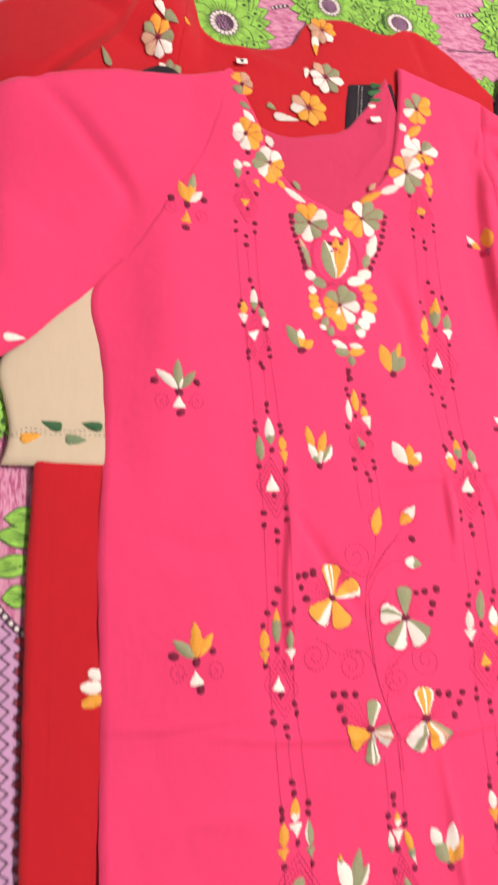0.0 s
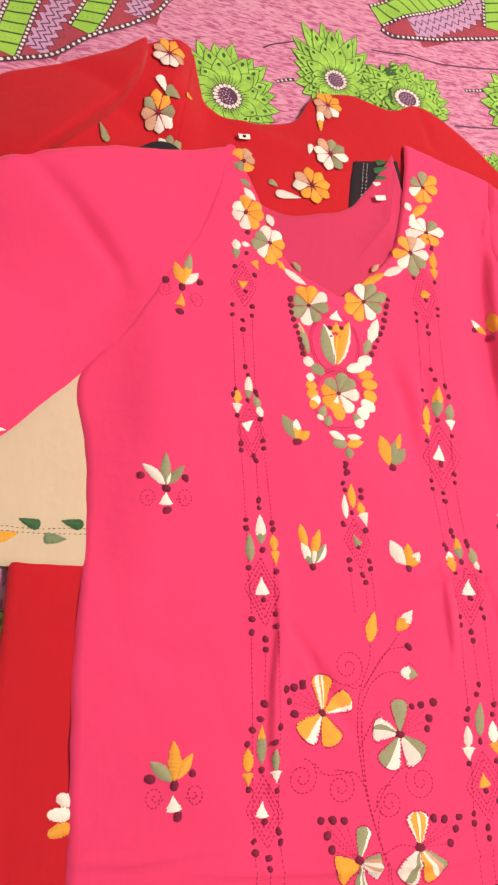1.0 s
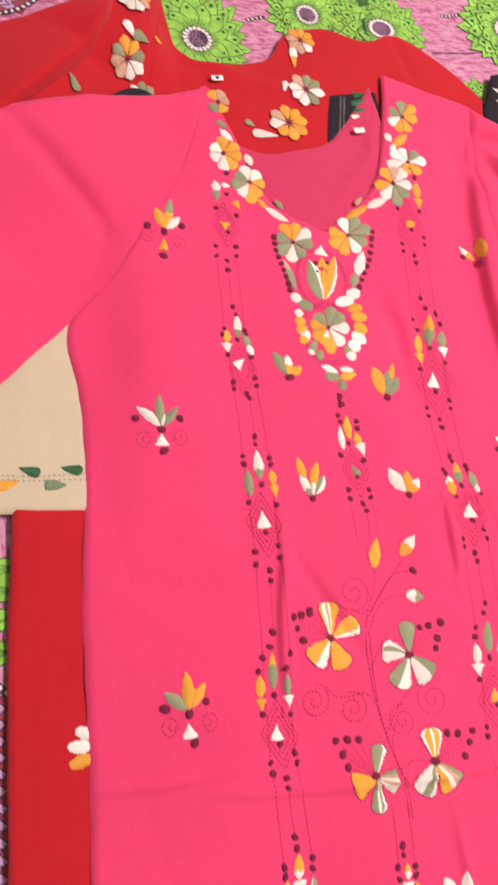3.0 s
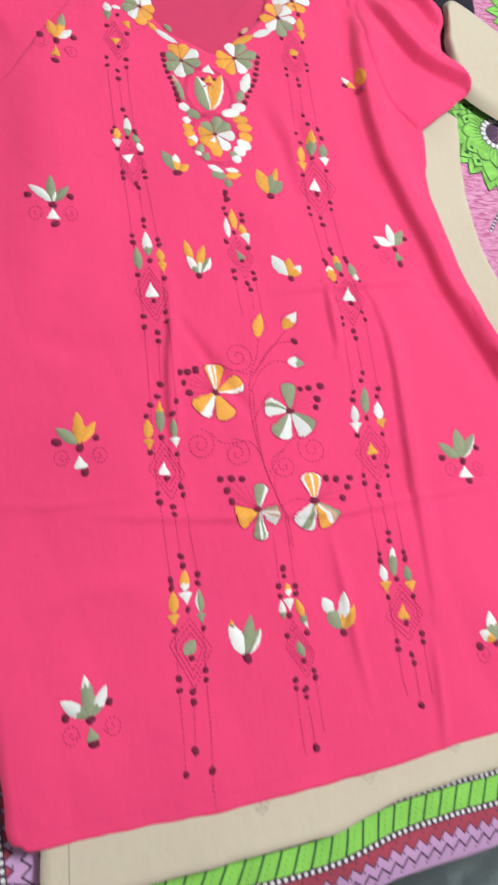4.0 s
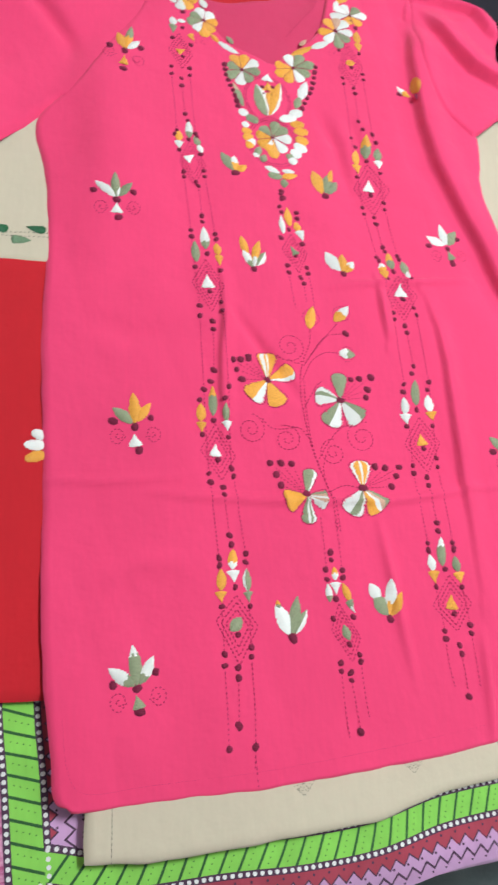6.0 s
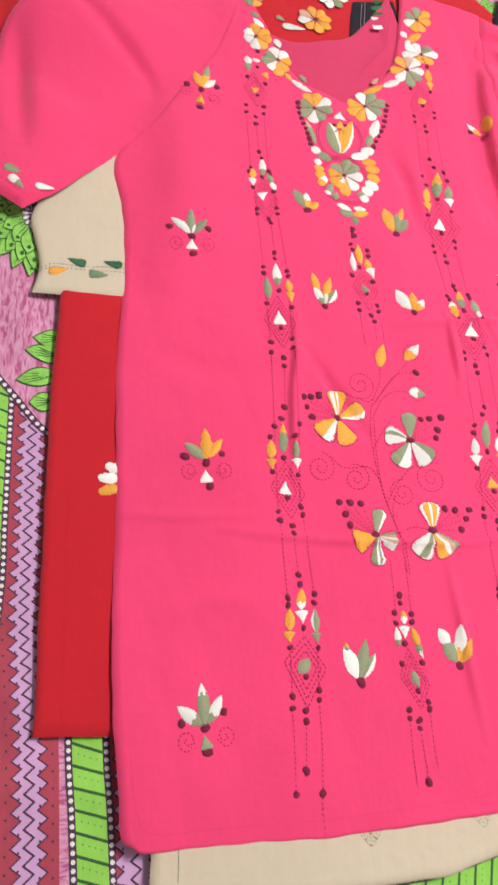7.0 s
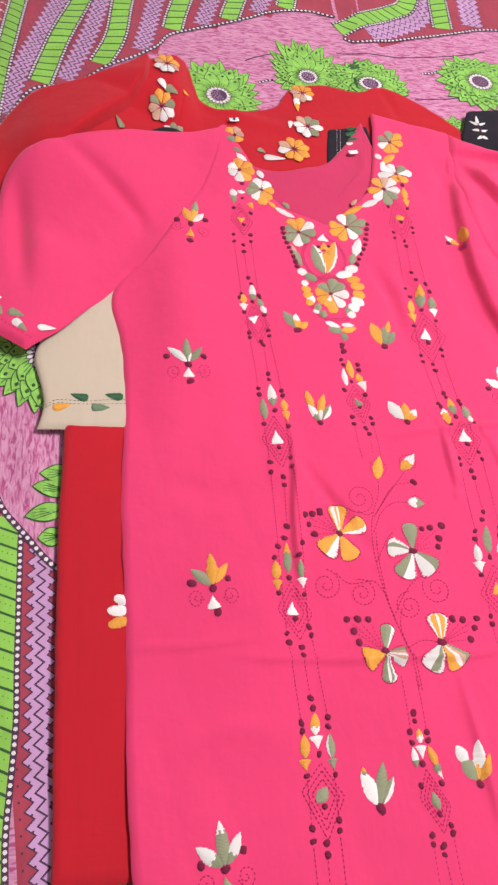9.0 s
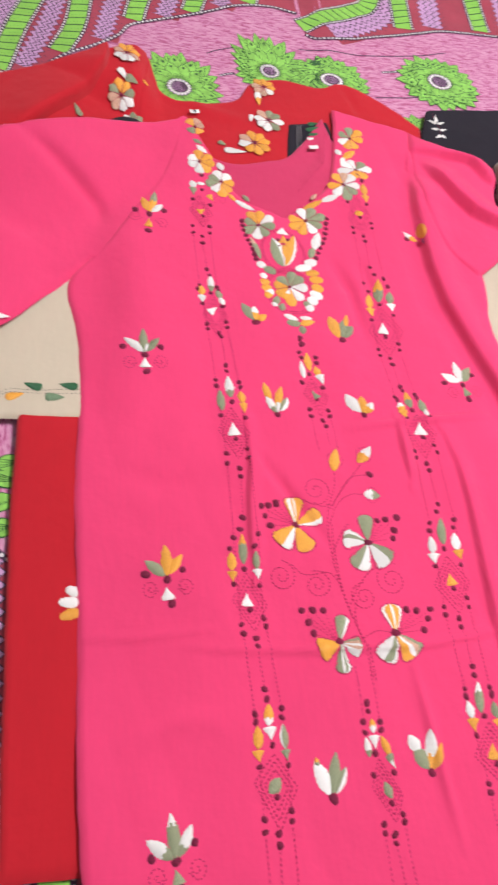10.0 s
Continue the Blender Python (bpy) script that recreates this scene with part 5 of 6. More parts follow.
stripe_unit([((0.1255, 0.8425), (0.1281, 0.8665), 0.0112, 'O', 'leaf'),
             ((0.1255, 0.8425), (0.1245, 0.8272), 0.0121, 'O', 'triangle')],
            ((0.1027, 0.8049), (0.1160, 0.8070), 0.0100, 'O', 'leaf'), [(0.1087, 0.8448), (0.1255, 0.8005), (0.1090, 0.7670), (0.0923, 0.7955)],
            [(0.1112, 0.8452), (0.0967, 0.8267), (0.1211, 0.8839), (0.1275, 0.8726), (0.0953, 0.7804), (0.0953, 0.7708), (0.1078, 0.7649), (0.1087, 0.7564), (0.1243, 0.7895), (0.1235, 0.7806), (0.1239, 0.8241), (0.1098, 0.7991)])
stripe_unit([((0.0936, 0.6442), (0.0979, 0.6685), 0.0109, 'O', 'leaf'),
             ((0.0937, 0.6451), (0.0943, 0.6312), 0.0125, 'O', 'triangle'),
             ((0.1077, 0.6544), (0.1136, 0.6909), 0.0127, 'OG', 'leaf'),
             ((0.1225, 0.6505), (0.1255, 0.6705), 0.0112, 'G', 'leaf'),
             ((0.1227, 0.6514), (0.1227, 0.6390), 0.0128, 'W', 'triangle')],
            ((0.1030, 0.6036), (0.1054, 0.6209), 0.0147, 'W', 'triangle'), [(0.1076, 0.6455), (0.1305, 0.6075), (0.1050, 0.5700), (0.0849, 0.6081)],
            [(0.0932, 0.6859), (0.0973, 0.6738), (0.1063, 0.7111), (0.1103, 0.6988), (0.1217, 0.6918), (0.1249, 0.6794), (0.0920, 0.5808), (0.0926, 0.5717), (0.1045, 0.5675), (0.1058, 0.5585), (0.1200, 0.5887), (0.1197, 0.5794), (0.1086, 0.6509), (0.0918, 0.6258), (0.1231, 0.6329), (0.1052, 0.5995)])
stripe_unit([((0.1162, 0.4968), (0.1139, 0.5190), 0.0112, 'OG', 'leaf'),
             ((0.1050, 0.4925), (0.1029, 0.5042), 0.0111, 'WO', 'leaf'),
             ((0.1038, 0.4940), (0.1064, 0.4808), 0.0133, 'O', 'triangle'),
             ((0.1335, 0.4904), (0.1305, 0.5086), 0.0106, 'G', 'leaf'),
             ((0.1361, 0.4850), (0.1326, 0.4967), 0.0068, 'W', 'leaf')],
            ((0.1203, 0.4588), (0.1207, 0.4750), 0.0170, 'W', 'triangle'), [(0.1210, 0.4876), (0.1407, 0.4609), (0.1191, 0.4284), (0.1008, 0.4598)],
            [(0.0983, 0.5111), (0.1005, 0.5073), (0.1086, 0.5260), (0.1105, 0.5205), (0.1259, 0.5156), (0.1272, 0.5108), (0.1057, 0.4372), (0.1055, 0.4289), (0.1186, 0.4224), (0.1197, 0.4135), (0.1330, 0.4453), (0.1354, 0.4362), (0.1171, 0.4937), (0.1064, 0.4808), (0.1364, 0.4826), (0.1219, 0.4557)])
stripe_unit([((0.1134, 0.3235), (0.1178, 0.3541), 0.0105, 'G', 'leaf'),
             ((0.0988, 0.3136), (0.1001, 0.3334), 0.0096, 'W', 'leaf'),
             ((0.0996, 0.3142), (0.0991, 0.3021), 0.0137, 'W', 'triangle'),
             ((0.1287, 0.3162), (0.1296, 0.3363), 0.0112, 'W', 'leaf'),
             ((0.1295, 0.3169), (0.1306, 0.3059), 0.0141, 'O', 'triangle')],
            ((0.1131, 0.2775), (0.1117, 0.2902), 0.0137, 'O', 'triangle'), [(0.1139, 0.3098), (0.1340, 0.2807), (0.1139, 0.2474), (0.0915, 0.2791)],
            [(0.1033, 0.3486), (0.1007, 0.3396), (0.1193, 0.3712), (0.1152, 0.3619), (0.1337, 0.3518), (0.1303, 0.3426), (0.0975, 0.2560), (0.0970, 0.2476), (0.1116, 0.2430), (0.1116, 0.2340), (0.1266, 0.2637), (0.1264, 0.2539), (0.1130, 0.3187), (0.0979, 0.2994), (0.1285, 0.2998), (0.1130, 0.2742)])
stripe_unit([((0.1109, 0.1491), (0.1137, 0.1783), 0.0097, 'WGG', 'leaf'),
             ((0.1000, 0.1448), (0.0986, 0.1615), 0.0090, 'W', 'leaf'),
             ((0.1008, 0.1453), (0.1005, 0.1324), 0.0128, 'O', 'triangle'),
             ((0.1272, 0.1423), (0.1258, 0.1586), 0.0092, 'G', 'leaf'),
             ((0.1272, 0.1423), (0.1277, 0.1310), 0.0124, 'O', 'triangle')],
            ((0.1137, 0.1057), (0.1153, 0.1205), 0.0140, 'O', 'triangle'), [(0.1166, 0.1397), (0.1353, 0.1110), (0.1150, 0.0846), (0.0929, 0.1107)],
            [(0.0986, 0.1729), (0.0983, 0.1657), (0.1125, 0.1931), (0.1118, 0.1846), (0.1256, 0.1719), (0.1260, 0.1652), (0.1012, 0.0862), (0.1007, 0.0785), (0.1143, 0.0713), (0.1150, 0.0635), (0.1300, 0.0898), (0.1299, 0.0818), (0.1134, 0.1459), (0.1003, 0.1290), (0.1280, 0.1269), (0.1148, 0.1022)])
guide_lines([(-0.1281, 0.7508), (-0.1272, 0.6664)])
guide_lines([(-0.1168, 0.7352), (-0.1154, 0.6924)])
guide_lines([(-0.1058, 0.7523), (-0.1049, 0.6659)])
guide_lines([(-0.1272, 0.6664), (-0.1229, 0.6084)])
guide_lines([(-0.1049, 0.6659), (-0.0993, 0.6129)])
guide_lines([(-0.1229, 0.6013), (-0.1200, 0.5315)])
guide_lines([(-0.1073, 0.5918), (-0.1060, 0.5512)])
guide_lines([(-0.0987, 0.6050), (-0.0926, 0.5293)])
guide_lines([(-0.1200, 0.5315), (-0.1169, 0.4374)])
guide_lines([(-0.0926, 0.5293), (-0.0929, 0.4417)])
guide_lines([(-0.1174, 0.4258), (-0.1197, 0.3409)])
guide_lines([(-0.1043, 0.4098), (-0.1074, 0.3626)])
guide_lines([(-0.0929, 0.4306), (-0.0946, 0.3424)])
guide_lines([(-0.1197, 0.3409), (-0.1213, 0.2519)])
guide_lines([(-0.0946, 0.3424), (-0.0979, 0.2571)])
guide_lines([(-0.1205, 0.2431), (-0.1180, 0.1687)])
guide_lines([(-0.1079, 0.2296), (-0.1056, 0.1902)])
guide_lines([(-0.0966, 0.2488), (-0.0916, 0.1719)])
guide_lines([(-0.1180, 0.1687), (-0.1203, 0.0816)])
guide_lines([(-0.0916, 0.1719), (-0.0948, 0.0860)])
guide_lines([(0.0953, 0.7708), (0.0932, 0.6859)])
guide_lines([(0.1087, 0.7564), (0.1063, 0.7111)])
guide_lines([(0.1235, 0.7806), (0.1217, 0.6918)])
guide_lines([(0.0932, 0.6859), (0.0920, 0.5808)])
guide_lines([(0.1217, 0.6918), (0.1200, 0.5887)])
guide_lines([(0.0926, 0.5717), (0.0983, 0.5111)])
guide_lines([(0.1058, 0.5585), (0.1086, 0.5260)])
guide_lines([(0.1197, 0.5794), (0.1259, 0.5156)])
guide_lines([(0.0983, 0.5111), (0.1057, 0.4372)])
guide_lines([(0.1259, 0.5156), (0.1330, 0.4453)])
guide_lines([(0.1055, 0.4289), (0.1033, 0.3486)])
guide_lines([(0.1197, 0.4135), (0.1193, 0.3712)])
guide_lines([(0.1354, 0.4362), (0.1337, 0.3518)])
guide_lines([(0.1033, 0.3486), (0.0975, 0.2560)])
guide_lines([(0.1337, 0.3518), (0.1266, 0.2637)])
guide_lines([(0.0970, 0.2476), (0.0986, 0.1729)])
guide_lines([(0.1116, 0.2340), (0.1125, 0.1931)])
guide_lines([(0.1264, 0.2539), (0.1256, 0.1719)])
guide_lines([(0.0986, 0.1729), (0.1012, 0.0862)])
guide_lines([(0.1256, 0.1719), (0.1300, 0.0898)])
guide_lines([(-0.1209, 0.0718), (-0.1217, 0.0380), (-0.1228, 0.0027)])
guide_lines([(-0.1092, 0.0604), (-0.1125, 0.0206)])
guide_lines([(-0.0953, 0.0775), (-0.0966, 0.0393), (-0.0994, 0.0023), (-0.1017, -0.0153)])
guide_lines([(0.1007, 0.0785), (0.0994, 0.0545), (0.1007, 0.0339)])
guide_lines([(0.1150, 0.0635), (0.1133, 0.0238)])
guide_lines([(0.1299, 0.0818), (0.1286, 0.0536), (0.1275, 0.0320)])
guide_lines([(-0.0113, 0.0578), (-0.0121, 0.0275), (-0.0120, 0.0004)])
guide_lines([(-0.0025, 0.0490), (-0.0010, 0.0260), (-0.0006, 0.0041)])
guide_lines([(0.0091, 0.0646), (0.0092, 0.0347), (0.0101, 0.0154)])
guide_lines([(-0.0123, 0.4849), (-0.0111, 0.4605), (-0.0093, 0.4409)])
guide_lines([(0.0047, 0.4721), (0.0042, 0.4462)])
guide_lines([(0.0116, 0.4858), (0.0132, 0.4649), (0.0133, 0.4442)])
guide_lines([(-0.0130, 0.2039), (-0.0127, 0.1835), (-0.0134, 0.1538)])
guide_lines([(0.0022, 0.1999), (0.0031, 0.1764), (0.0025, 0.1524)])
ends = [knot_geo(p, 0.0033, pink_z) for p in ((-0.1125, 0.0206), (-0.1228, 0.0027), (-0.0994, 0.0023), (-0.0006, 0.0041), (0.1133, 0.0238))]
motif("stripe_end_knots", pink, ends, [stitches([(-0.100, -0.008), (-0.100, -0.030)], pink_z, 0.0034, 0.0015, 0.001)])
sprig([((-0.1825, 0.7777), (-0.1899, 0.8029), 0.0116, 'O', 'leaf'), ((-0.1813, 0.7772), (-0.1729, 0.8162), 0.0098, 'GO', 'leaf'), ((-0.1795, 0.7775), (-0.1645, 0.7932), 0.0092, 'W', 'leaf')],
      ((-0.1853, 0.7509), (-0.1838, 0.7659), 0.0114, 'O', 'triangle'), [(-0.1827, 0.7736), (-0.2000, 0.7793), (-0.1634, 0.7824), (-0.1857, 0.7442)])
sprig([((-0.2013, 0.5608), (-0.2222, 0.5804), 0.0095, 'W', 'leaf'), ((-0.1997, 0.5608), (-0.2006, 0.5912), 0.0096, 'G', 'leaf'), ((-0.1976, 0.5614), (-0.1829, 0.5796), 0.0085, 'G', 'leaf'), ((-0.1992, 0.5608), (-0.1963, 0.5720), 0.0048, 'W', 'leaf')],
      ((-0.1996, 0.5415), (-0.1999, 0.5535), 0.0137, 'W', 'triangle'), [(-0.1998, 0.5577), (-0.2234, 0.5693), (-0.1816, 0.5678), (-0.1987, 0.5368)])
sprig([((-0.1929, 0.3042), (-0.2117, 0.3207), 0.0106, 'G', 'leaf'), ((-0.1907, 0.3044), (-0.1913, 0.3361), 0.0112, 'O', 'leaf'), ((-0.1879, 0.3057), (-0.1746, 0.3251), 0.0090, 'O', 'leaf')],
      ((-0.1903, 0.2802), (-0.1916, 0.2930), 0.0149, 'W', 'triangle'), [(-0.1906, 0.3009), (-0.2113, 0.3070), (-0.1750, 0.3094), (-0.1875, 0.2770)])
sprig([((-0.2013, 0.0617), (-0.2231, 0.0780), 0.0111, 'WWG', 'leaf'), ((-0.1994, 0.0617), (-0.2017, 0.0961), 0.0111, 'WGGG', 'leaf'), ((-0.1970, 0.0625), (-0.1837, 0.0857), 0.0097, 'WWG', 'leaf')],
      ((-0.1980, 0.0424), (-0.2002, 0.0539), 0.0120, 'G', 'triangle'), [(-0.1989, 0.0595), (-0.2197, 0.0640), (-0.1825, 0.0720), (-0.1980, 0.0403)])
sprig([((0.1908, 0.5344), (0.1690, 0.5457), 0.0112, 'W', 'leaf'), ((0.1932, 0.5345), (0.1906, 0.5647), 0.0120, 'W', 'leaf'), ((0.1964, 0.5347), (0.2124, 0.5583), 0.0129, 'G', 'leaf')],
      ((0.1989, 0.5149), (0.1947, 0.5271), 0.0120, 'G', 'triangle'), [(0.1945, 0.5296), (0.1700, 0.5324), (0.2120, 0.5464), (0.1978, 0.5099)])
sprig([((0.2159, 0.2679), (0.1941, 0.2859), 0.0125, 'G', 'leaf'), ((0.2190, 0.2684), (0.2214, 0.3017), 0.0162, 'G', 'leaf'), ((0.2220, 0.2683), (0.2439, 0.2953), 0.0118, 'G|G|W', 'leaf')],
      ((0.2208, 0.2452), (0.2216, 0.2587), 0.0176, 'W', 'triangle'), [(0.2209, 0.2642), (0.1950, 0.2694), (0.2424, 0.2792), (0.2235, 0.2417)])
tulip([((0.1902, 0.7665), (0.1736, 0.7839), 0.0087, 'WO', 'leaf'), ((0.1958, 0.7653), (0.1955, 0.7920), 0.0082, 'O', 'leaf')], [(0.1948, 0.7603), (0.1761, 0.7715)])
tulip([((-0.0637, 0.6175), (-0.0766, 0.6431), 0.0125, 'G', 'leaf'), ((-0.0618, 0.6169), (-0.0613, 0.6392), 0.0111, 'WO', 'leaf'), ((-0.0596, 0.6179), (-0.0476, 0.6265), 0.0104, 'O', 'leaf')], [(-0.0620, 0.6144)])
tulip([((0.0421, 0.5954), (0.0341, 0.6275), 0.0162, 'O', 'leaf'), ((0.0500, 0.6077), (0.0590, 0.6314), 0.0082, 'O', 'leaf'), ((0.0467, 0.5966), (0.0525, 0.6232), 0.0141, 'G', 'leaf'), ((0.0495, 0.5960), (0.0637, 0.6148), 0.0119, 'G', 'leaf')], [(0.0460, 0.5924)])
tulip([((-0.0575, 0.5047), (-0.0632, 0.5293), 0.0093, 'O', 'leaf'), ((-0.0535, 0.4892), (-0.0625, 0.5127), 0.0092, 'WWG', 'leaf'), ((-0.0516, 0.4945), (-0.0425, 0.5244), 0.0093, 'O', 'leaf'), ((-0.0515, 0.4893), (-0.0491, 0.5089), 0.0059, 'W', 'leaf'), ((-0.0481, 0.4910), (-0.0371, 0.5095), 0.0093, 'G|W', 'leaf')], [(-0.0518, 0.4871)])
tulip([((0.0505, 0.4896), (0.0349, 0.5144), 0.0149, 'W', 'leaf'), ((0.0523, 0.4881), (0.0542, 0.5115), 0.0121, 'O', 'leaf'), ((0.0552, 0.4882), (0.0670, 0.5026), 0.0107, 'WO', 'leaf')], [(0.0534, 0.4859)])
tulip([((-0.0580, 0.0940), (-0.0673, 0.1230), 0.0144, 'W', 'leaf'), ((-0.0646, 0.1179), (-0.0657, 0.1265), 0.0050, 'OG', 'leaf'), ((-0.0553, 0.0937), (-0.0455, 0.1288), 0.0111, 'G', 'leaf'), ((-0.0518, 0.0944), (-0.0378, 0.1156), 0.0089, 'G|W', 'leaf')], [(-0.0546, 0.0905)])
tulip([((0.0379, 0.1203), (0.0293, 0.1363), 0.0121, 'W', 'leaf'), ((0.0440, 0.1052), (0.0328, 0.1259), 0.0145, 'G', 'leaf'), ((0.0454, 0.1056), (0.0510, 0.1394), 0.0109, 'WWO', 'leaf'), ((0.0475, 0.1043), (0.0615, 0.1264), 0.0103, 'O', 'leaf')], [(0.0464, 0.1016)])
big_flower((-0.0513, 0.3522), [((-0.0487, 0.3857), 0.0227, 'O|W|W|O|W|O|O|O'), ((-0.0219, 0.3639), 0.0211, 'O|O|O|W'), ((-0.0402, 0.3239), 0.0229, 'O'), ((-0.0712, 0.3311), 0.0267, 'W|W|O|O|O')],
           [(-0.0868, 0.3744), (-0.0781, 0.3757), (-0.0692, 0.3777), (-0.0837, 0.3638), (-0.0790, 0.3526)])
big_flower((0.0264, 0.3295), [((0.0285, 0.3607), 0.0186, 'G'), ((-0.0006, 0.3354), 0.0231, 'W|W|G|W'), ((0.0100, 0.3017), 0.0243, 'W|W|G|G'), ((0.0459, 0.3058), 0.0289, 'G|G|W|W|W')],
           [(0.0419, 0.3537), (0.0516, 0.3549), (0.0655, 0.3568), (0.0594, 0.3424), (0.0563, 0.3329)])
big_flower((-0.0239, 0.2266), [((-0.0159, 0.2541), 0.0159, 'G|G|G|W'), ((-0.0464, 0.2209), 0.0248, 'O'), ((-0.0248, 0.1977), 0.0160, 'W|G|W|G|G'), ((-0.0028, 0.2211), 0.0220, 'G|P|W|P|W|W')],
           [(-0.0573, 0.2623), (-0.0465, 0.2618), (-0.0352, 0.2606), (-0.0524, 0.2499), (-0.0487, 0.2383)])
big_flower((0.0375, 0.2326), [((0.0372, 0.2621), 0.0237, 'W|O|O|W|O|O|W'), ((0.0190, 0.2070), 0.0260, 'W|G|G|W|W|W'), ((0.0534, 0.2083), 0.0279, 'G|P|W|O|O')],
           [(0.0542, 0.2555), (0.0650, 0.2537), (0.0810, 0.2542), (0.0764, 0.2449), (0.0694, 0.2333)])
sprig([((0.212, 0.073), (0.196, 0.083), 0.012, 'WO', 'leaf'), ((0.212, 0.073), (0.211, 0.102), 0.013, 'WG', 'leaf'), ((0.213, 0.073), (0.232, 0.090), 0.013, 'G', 'leaf')],
      ((0.221, 0.047), (0.219, 0.060), 0.015, 'W', 'triangle'), [(0.213, 0.070), (0.194, 0.069), (0.233, 0.080), (0.220, 0.043)])

# climbing vine with curls and buds
vine = [stitches(spline(p, 40), pink_z, 0.0034, 0.0008, 0.0014) for p in (
    [(0.0063, 0.1878), (0.0060, 0.2145), (-0.0003, 0.2361), (-0.0080, 0.2611), (-0.0127, 0.2864), (-0.0159, 0.3187), (-0.0154, 0.3517), (-0.0092, 0.3754), (0.0005, 0.3961), (0.0032, 0.4138)],
    [(0.0038, 0.1909), (0.0020, 0.2238), (-0.0052, 0.2517), (-0.0106, 0.2800), (-0.0124, 0.3089), (-0.0122, 0.3350), (-0.0109, 0.3517)],
    [(-0.0078, 0.3719), (0.0124, 0.3962), (0.0370, 0.4228)],
    [(-0.0095, 0.3692), (0.0183, 0.4040), (0.0415, 0.4091)],
    [(-0.0135, 0.3517), (0.0005, 0.3753), (0.0173, 0.3857), (0.0319, 0.3850)],
    [(-0.0099, 0.3754), (-0.0169, 0.3720), (-0.0263, 0.3775)],
    [(-0.0107, 0.2832), (-0.0203, 0.2982), (-0.0311, 0.3011)],
    [(-0.0251, 0.2996), (-0.0498, 0.2992), (-0.0617, 0.3104)],
    [(-0.0080, 0.2611), (0.0068, 0.2825), (0.0223, 0.2980), (0.0361, 0.3028)],
    [(-0.0017, 0.2423), (-0.0022, 0.2546), (0.0028, 0.2700)],
    [(0.0012, 0.2299), (0.0179, 0.2362), (0.0350, 0.2328)],
    [(-0.0159, 0.3187), (0.0009, 0.3448), (0.0085, 0.3514)])]
for c, r, s0, sg in (((-0.0741, 0.2982), 0.0143, 0.2, 1), ((-0.0368, 0.2874), 0.0135, 0.6, 1), ((0.0113, 0.2715), 0.0133, 2.6, -1), ((0.0451, 0.2874), 0.0163, 2.4, -1), ((-0.0222, 0.3926), 0.0162, 5.0, -1)):
    vine.append(stitches(spiral(c, 1.15 * r, 2.2, s0, sg), pink_z, 0.0034, 0.0008, 0.0014))
BUDS = (((0.0027, 0.4145), (0.0112, 0.4435), 0.0120, 'O', 'leaf'), ((0.0333, 0.4249), (0.0525, 0.4443), 0.0123, 'WO', 'leaf'), ((0.0327, 0.3857), (0.0511, 0.3821), 0.0121, 'GW', 'leaf'))
BUD_KNOT = (0.0442, 0.4092)
for b, t, width, tint, shape in BUDS:
    w = Vector(t) - Vector(b)
    n = Vector((-w.y, w.x)).normalized() * 0.0098
    mid = (Vector(b) + Vector(t)) / 2
    for sg in (-1, 1):
        vine.append(stitches(spline([b, tuple(mid + sg * n), t], 16), pink_z, 0.0028, 0.0010, 0.0011))
m = motif("embroidered_vine", pink, [knot_geo(BUD_KNOT, 0.0042, pink_z)], vine)
for b, t, width, tint, shape in BUDS:
    petal(m, b, t, width, tint, pink_z, "bud", blunt=0.8)

# neckline: roses on both edges, a padded medallion and a heart below it
neck_flower((-0.1087, 0.9482), [((-0.1170, 0.9635), 'O'), ((-0.1048, 0.9657), 'P'), ((-0.0963, 0.9534), 'P'), ((-0.1015, 0.9357), 'O'), ((-0.1174, 0.9360), 'G')])
neck_flower((-0.1090, 0.8797), [((-0.1226, 0.8886), 'W'), ((-0.1238, 0.8718), 'W'), ((-0.1106, 0.8579), 'W'), ((-0.1086, 0.9016), 'O'), ((-0.0908, 0.8939), 'O'), ((-0.0873, 0.8798), 'O'), ((-0.0961, 0.8613), 'O')])
neck_flower((-0.0816, 0.8460), [((-0.0864, 0.8669), 'W'), ((-0.0697, 0.8618), 'W'), ((-0.0979, 0.8553), 'G'), ((-0.1031, 0.8390), 'G'), ((-0.0937, 0.8275), 'W'), ((-0.0827, 0.8190), 'O'), ((-0.0700, 0.8289), 'O'), ((-0.0637, 0.8467), 'O')])
neck_flower((-0.0384, 0.7742), [((-0.0500, 0.7966), 'O'), ((-0.0332, 0.7982), 'O'), ((-0.0180, 0.7898), 'W'), ((-0.0158, 0.7733), 'G'), ((-0.0284, 0.7558), 'G'), ((-0.0435, 0.7499), 'W'), ((-0.0582, 0.7602), 'G'), ((-0.0560, 0.7822), 'G')])
neck_flower((0.0291, 0.7876), [((0.0250, 0.8101), 'W'), ((0.0450, 0.8120), 'G'), ((0.0591, 0.8003), 'G'), ((0.0519, 0.7796), 'G'), ((0.0388, 0.7659), 'W'), ((0.0189, 0.7622), 'O'), ((0.0052, 0.7730), 'O'), ((0.0060, 0.7913), 'O')])
neck_flower((0.1253, 0.9594), [((0.1095, 0.9685), 'G'), ((0.1288, 0.9822), 'G'), ((0.1454, 0.9773), 'O'), ((0.1465, 0.9593), 'O'), ((0.1329, 0.9387), 'O'), ((0.1170, 0.9364), 'O'), ((0.1063, 0.9469), 'W')])
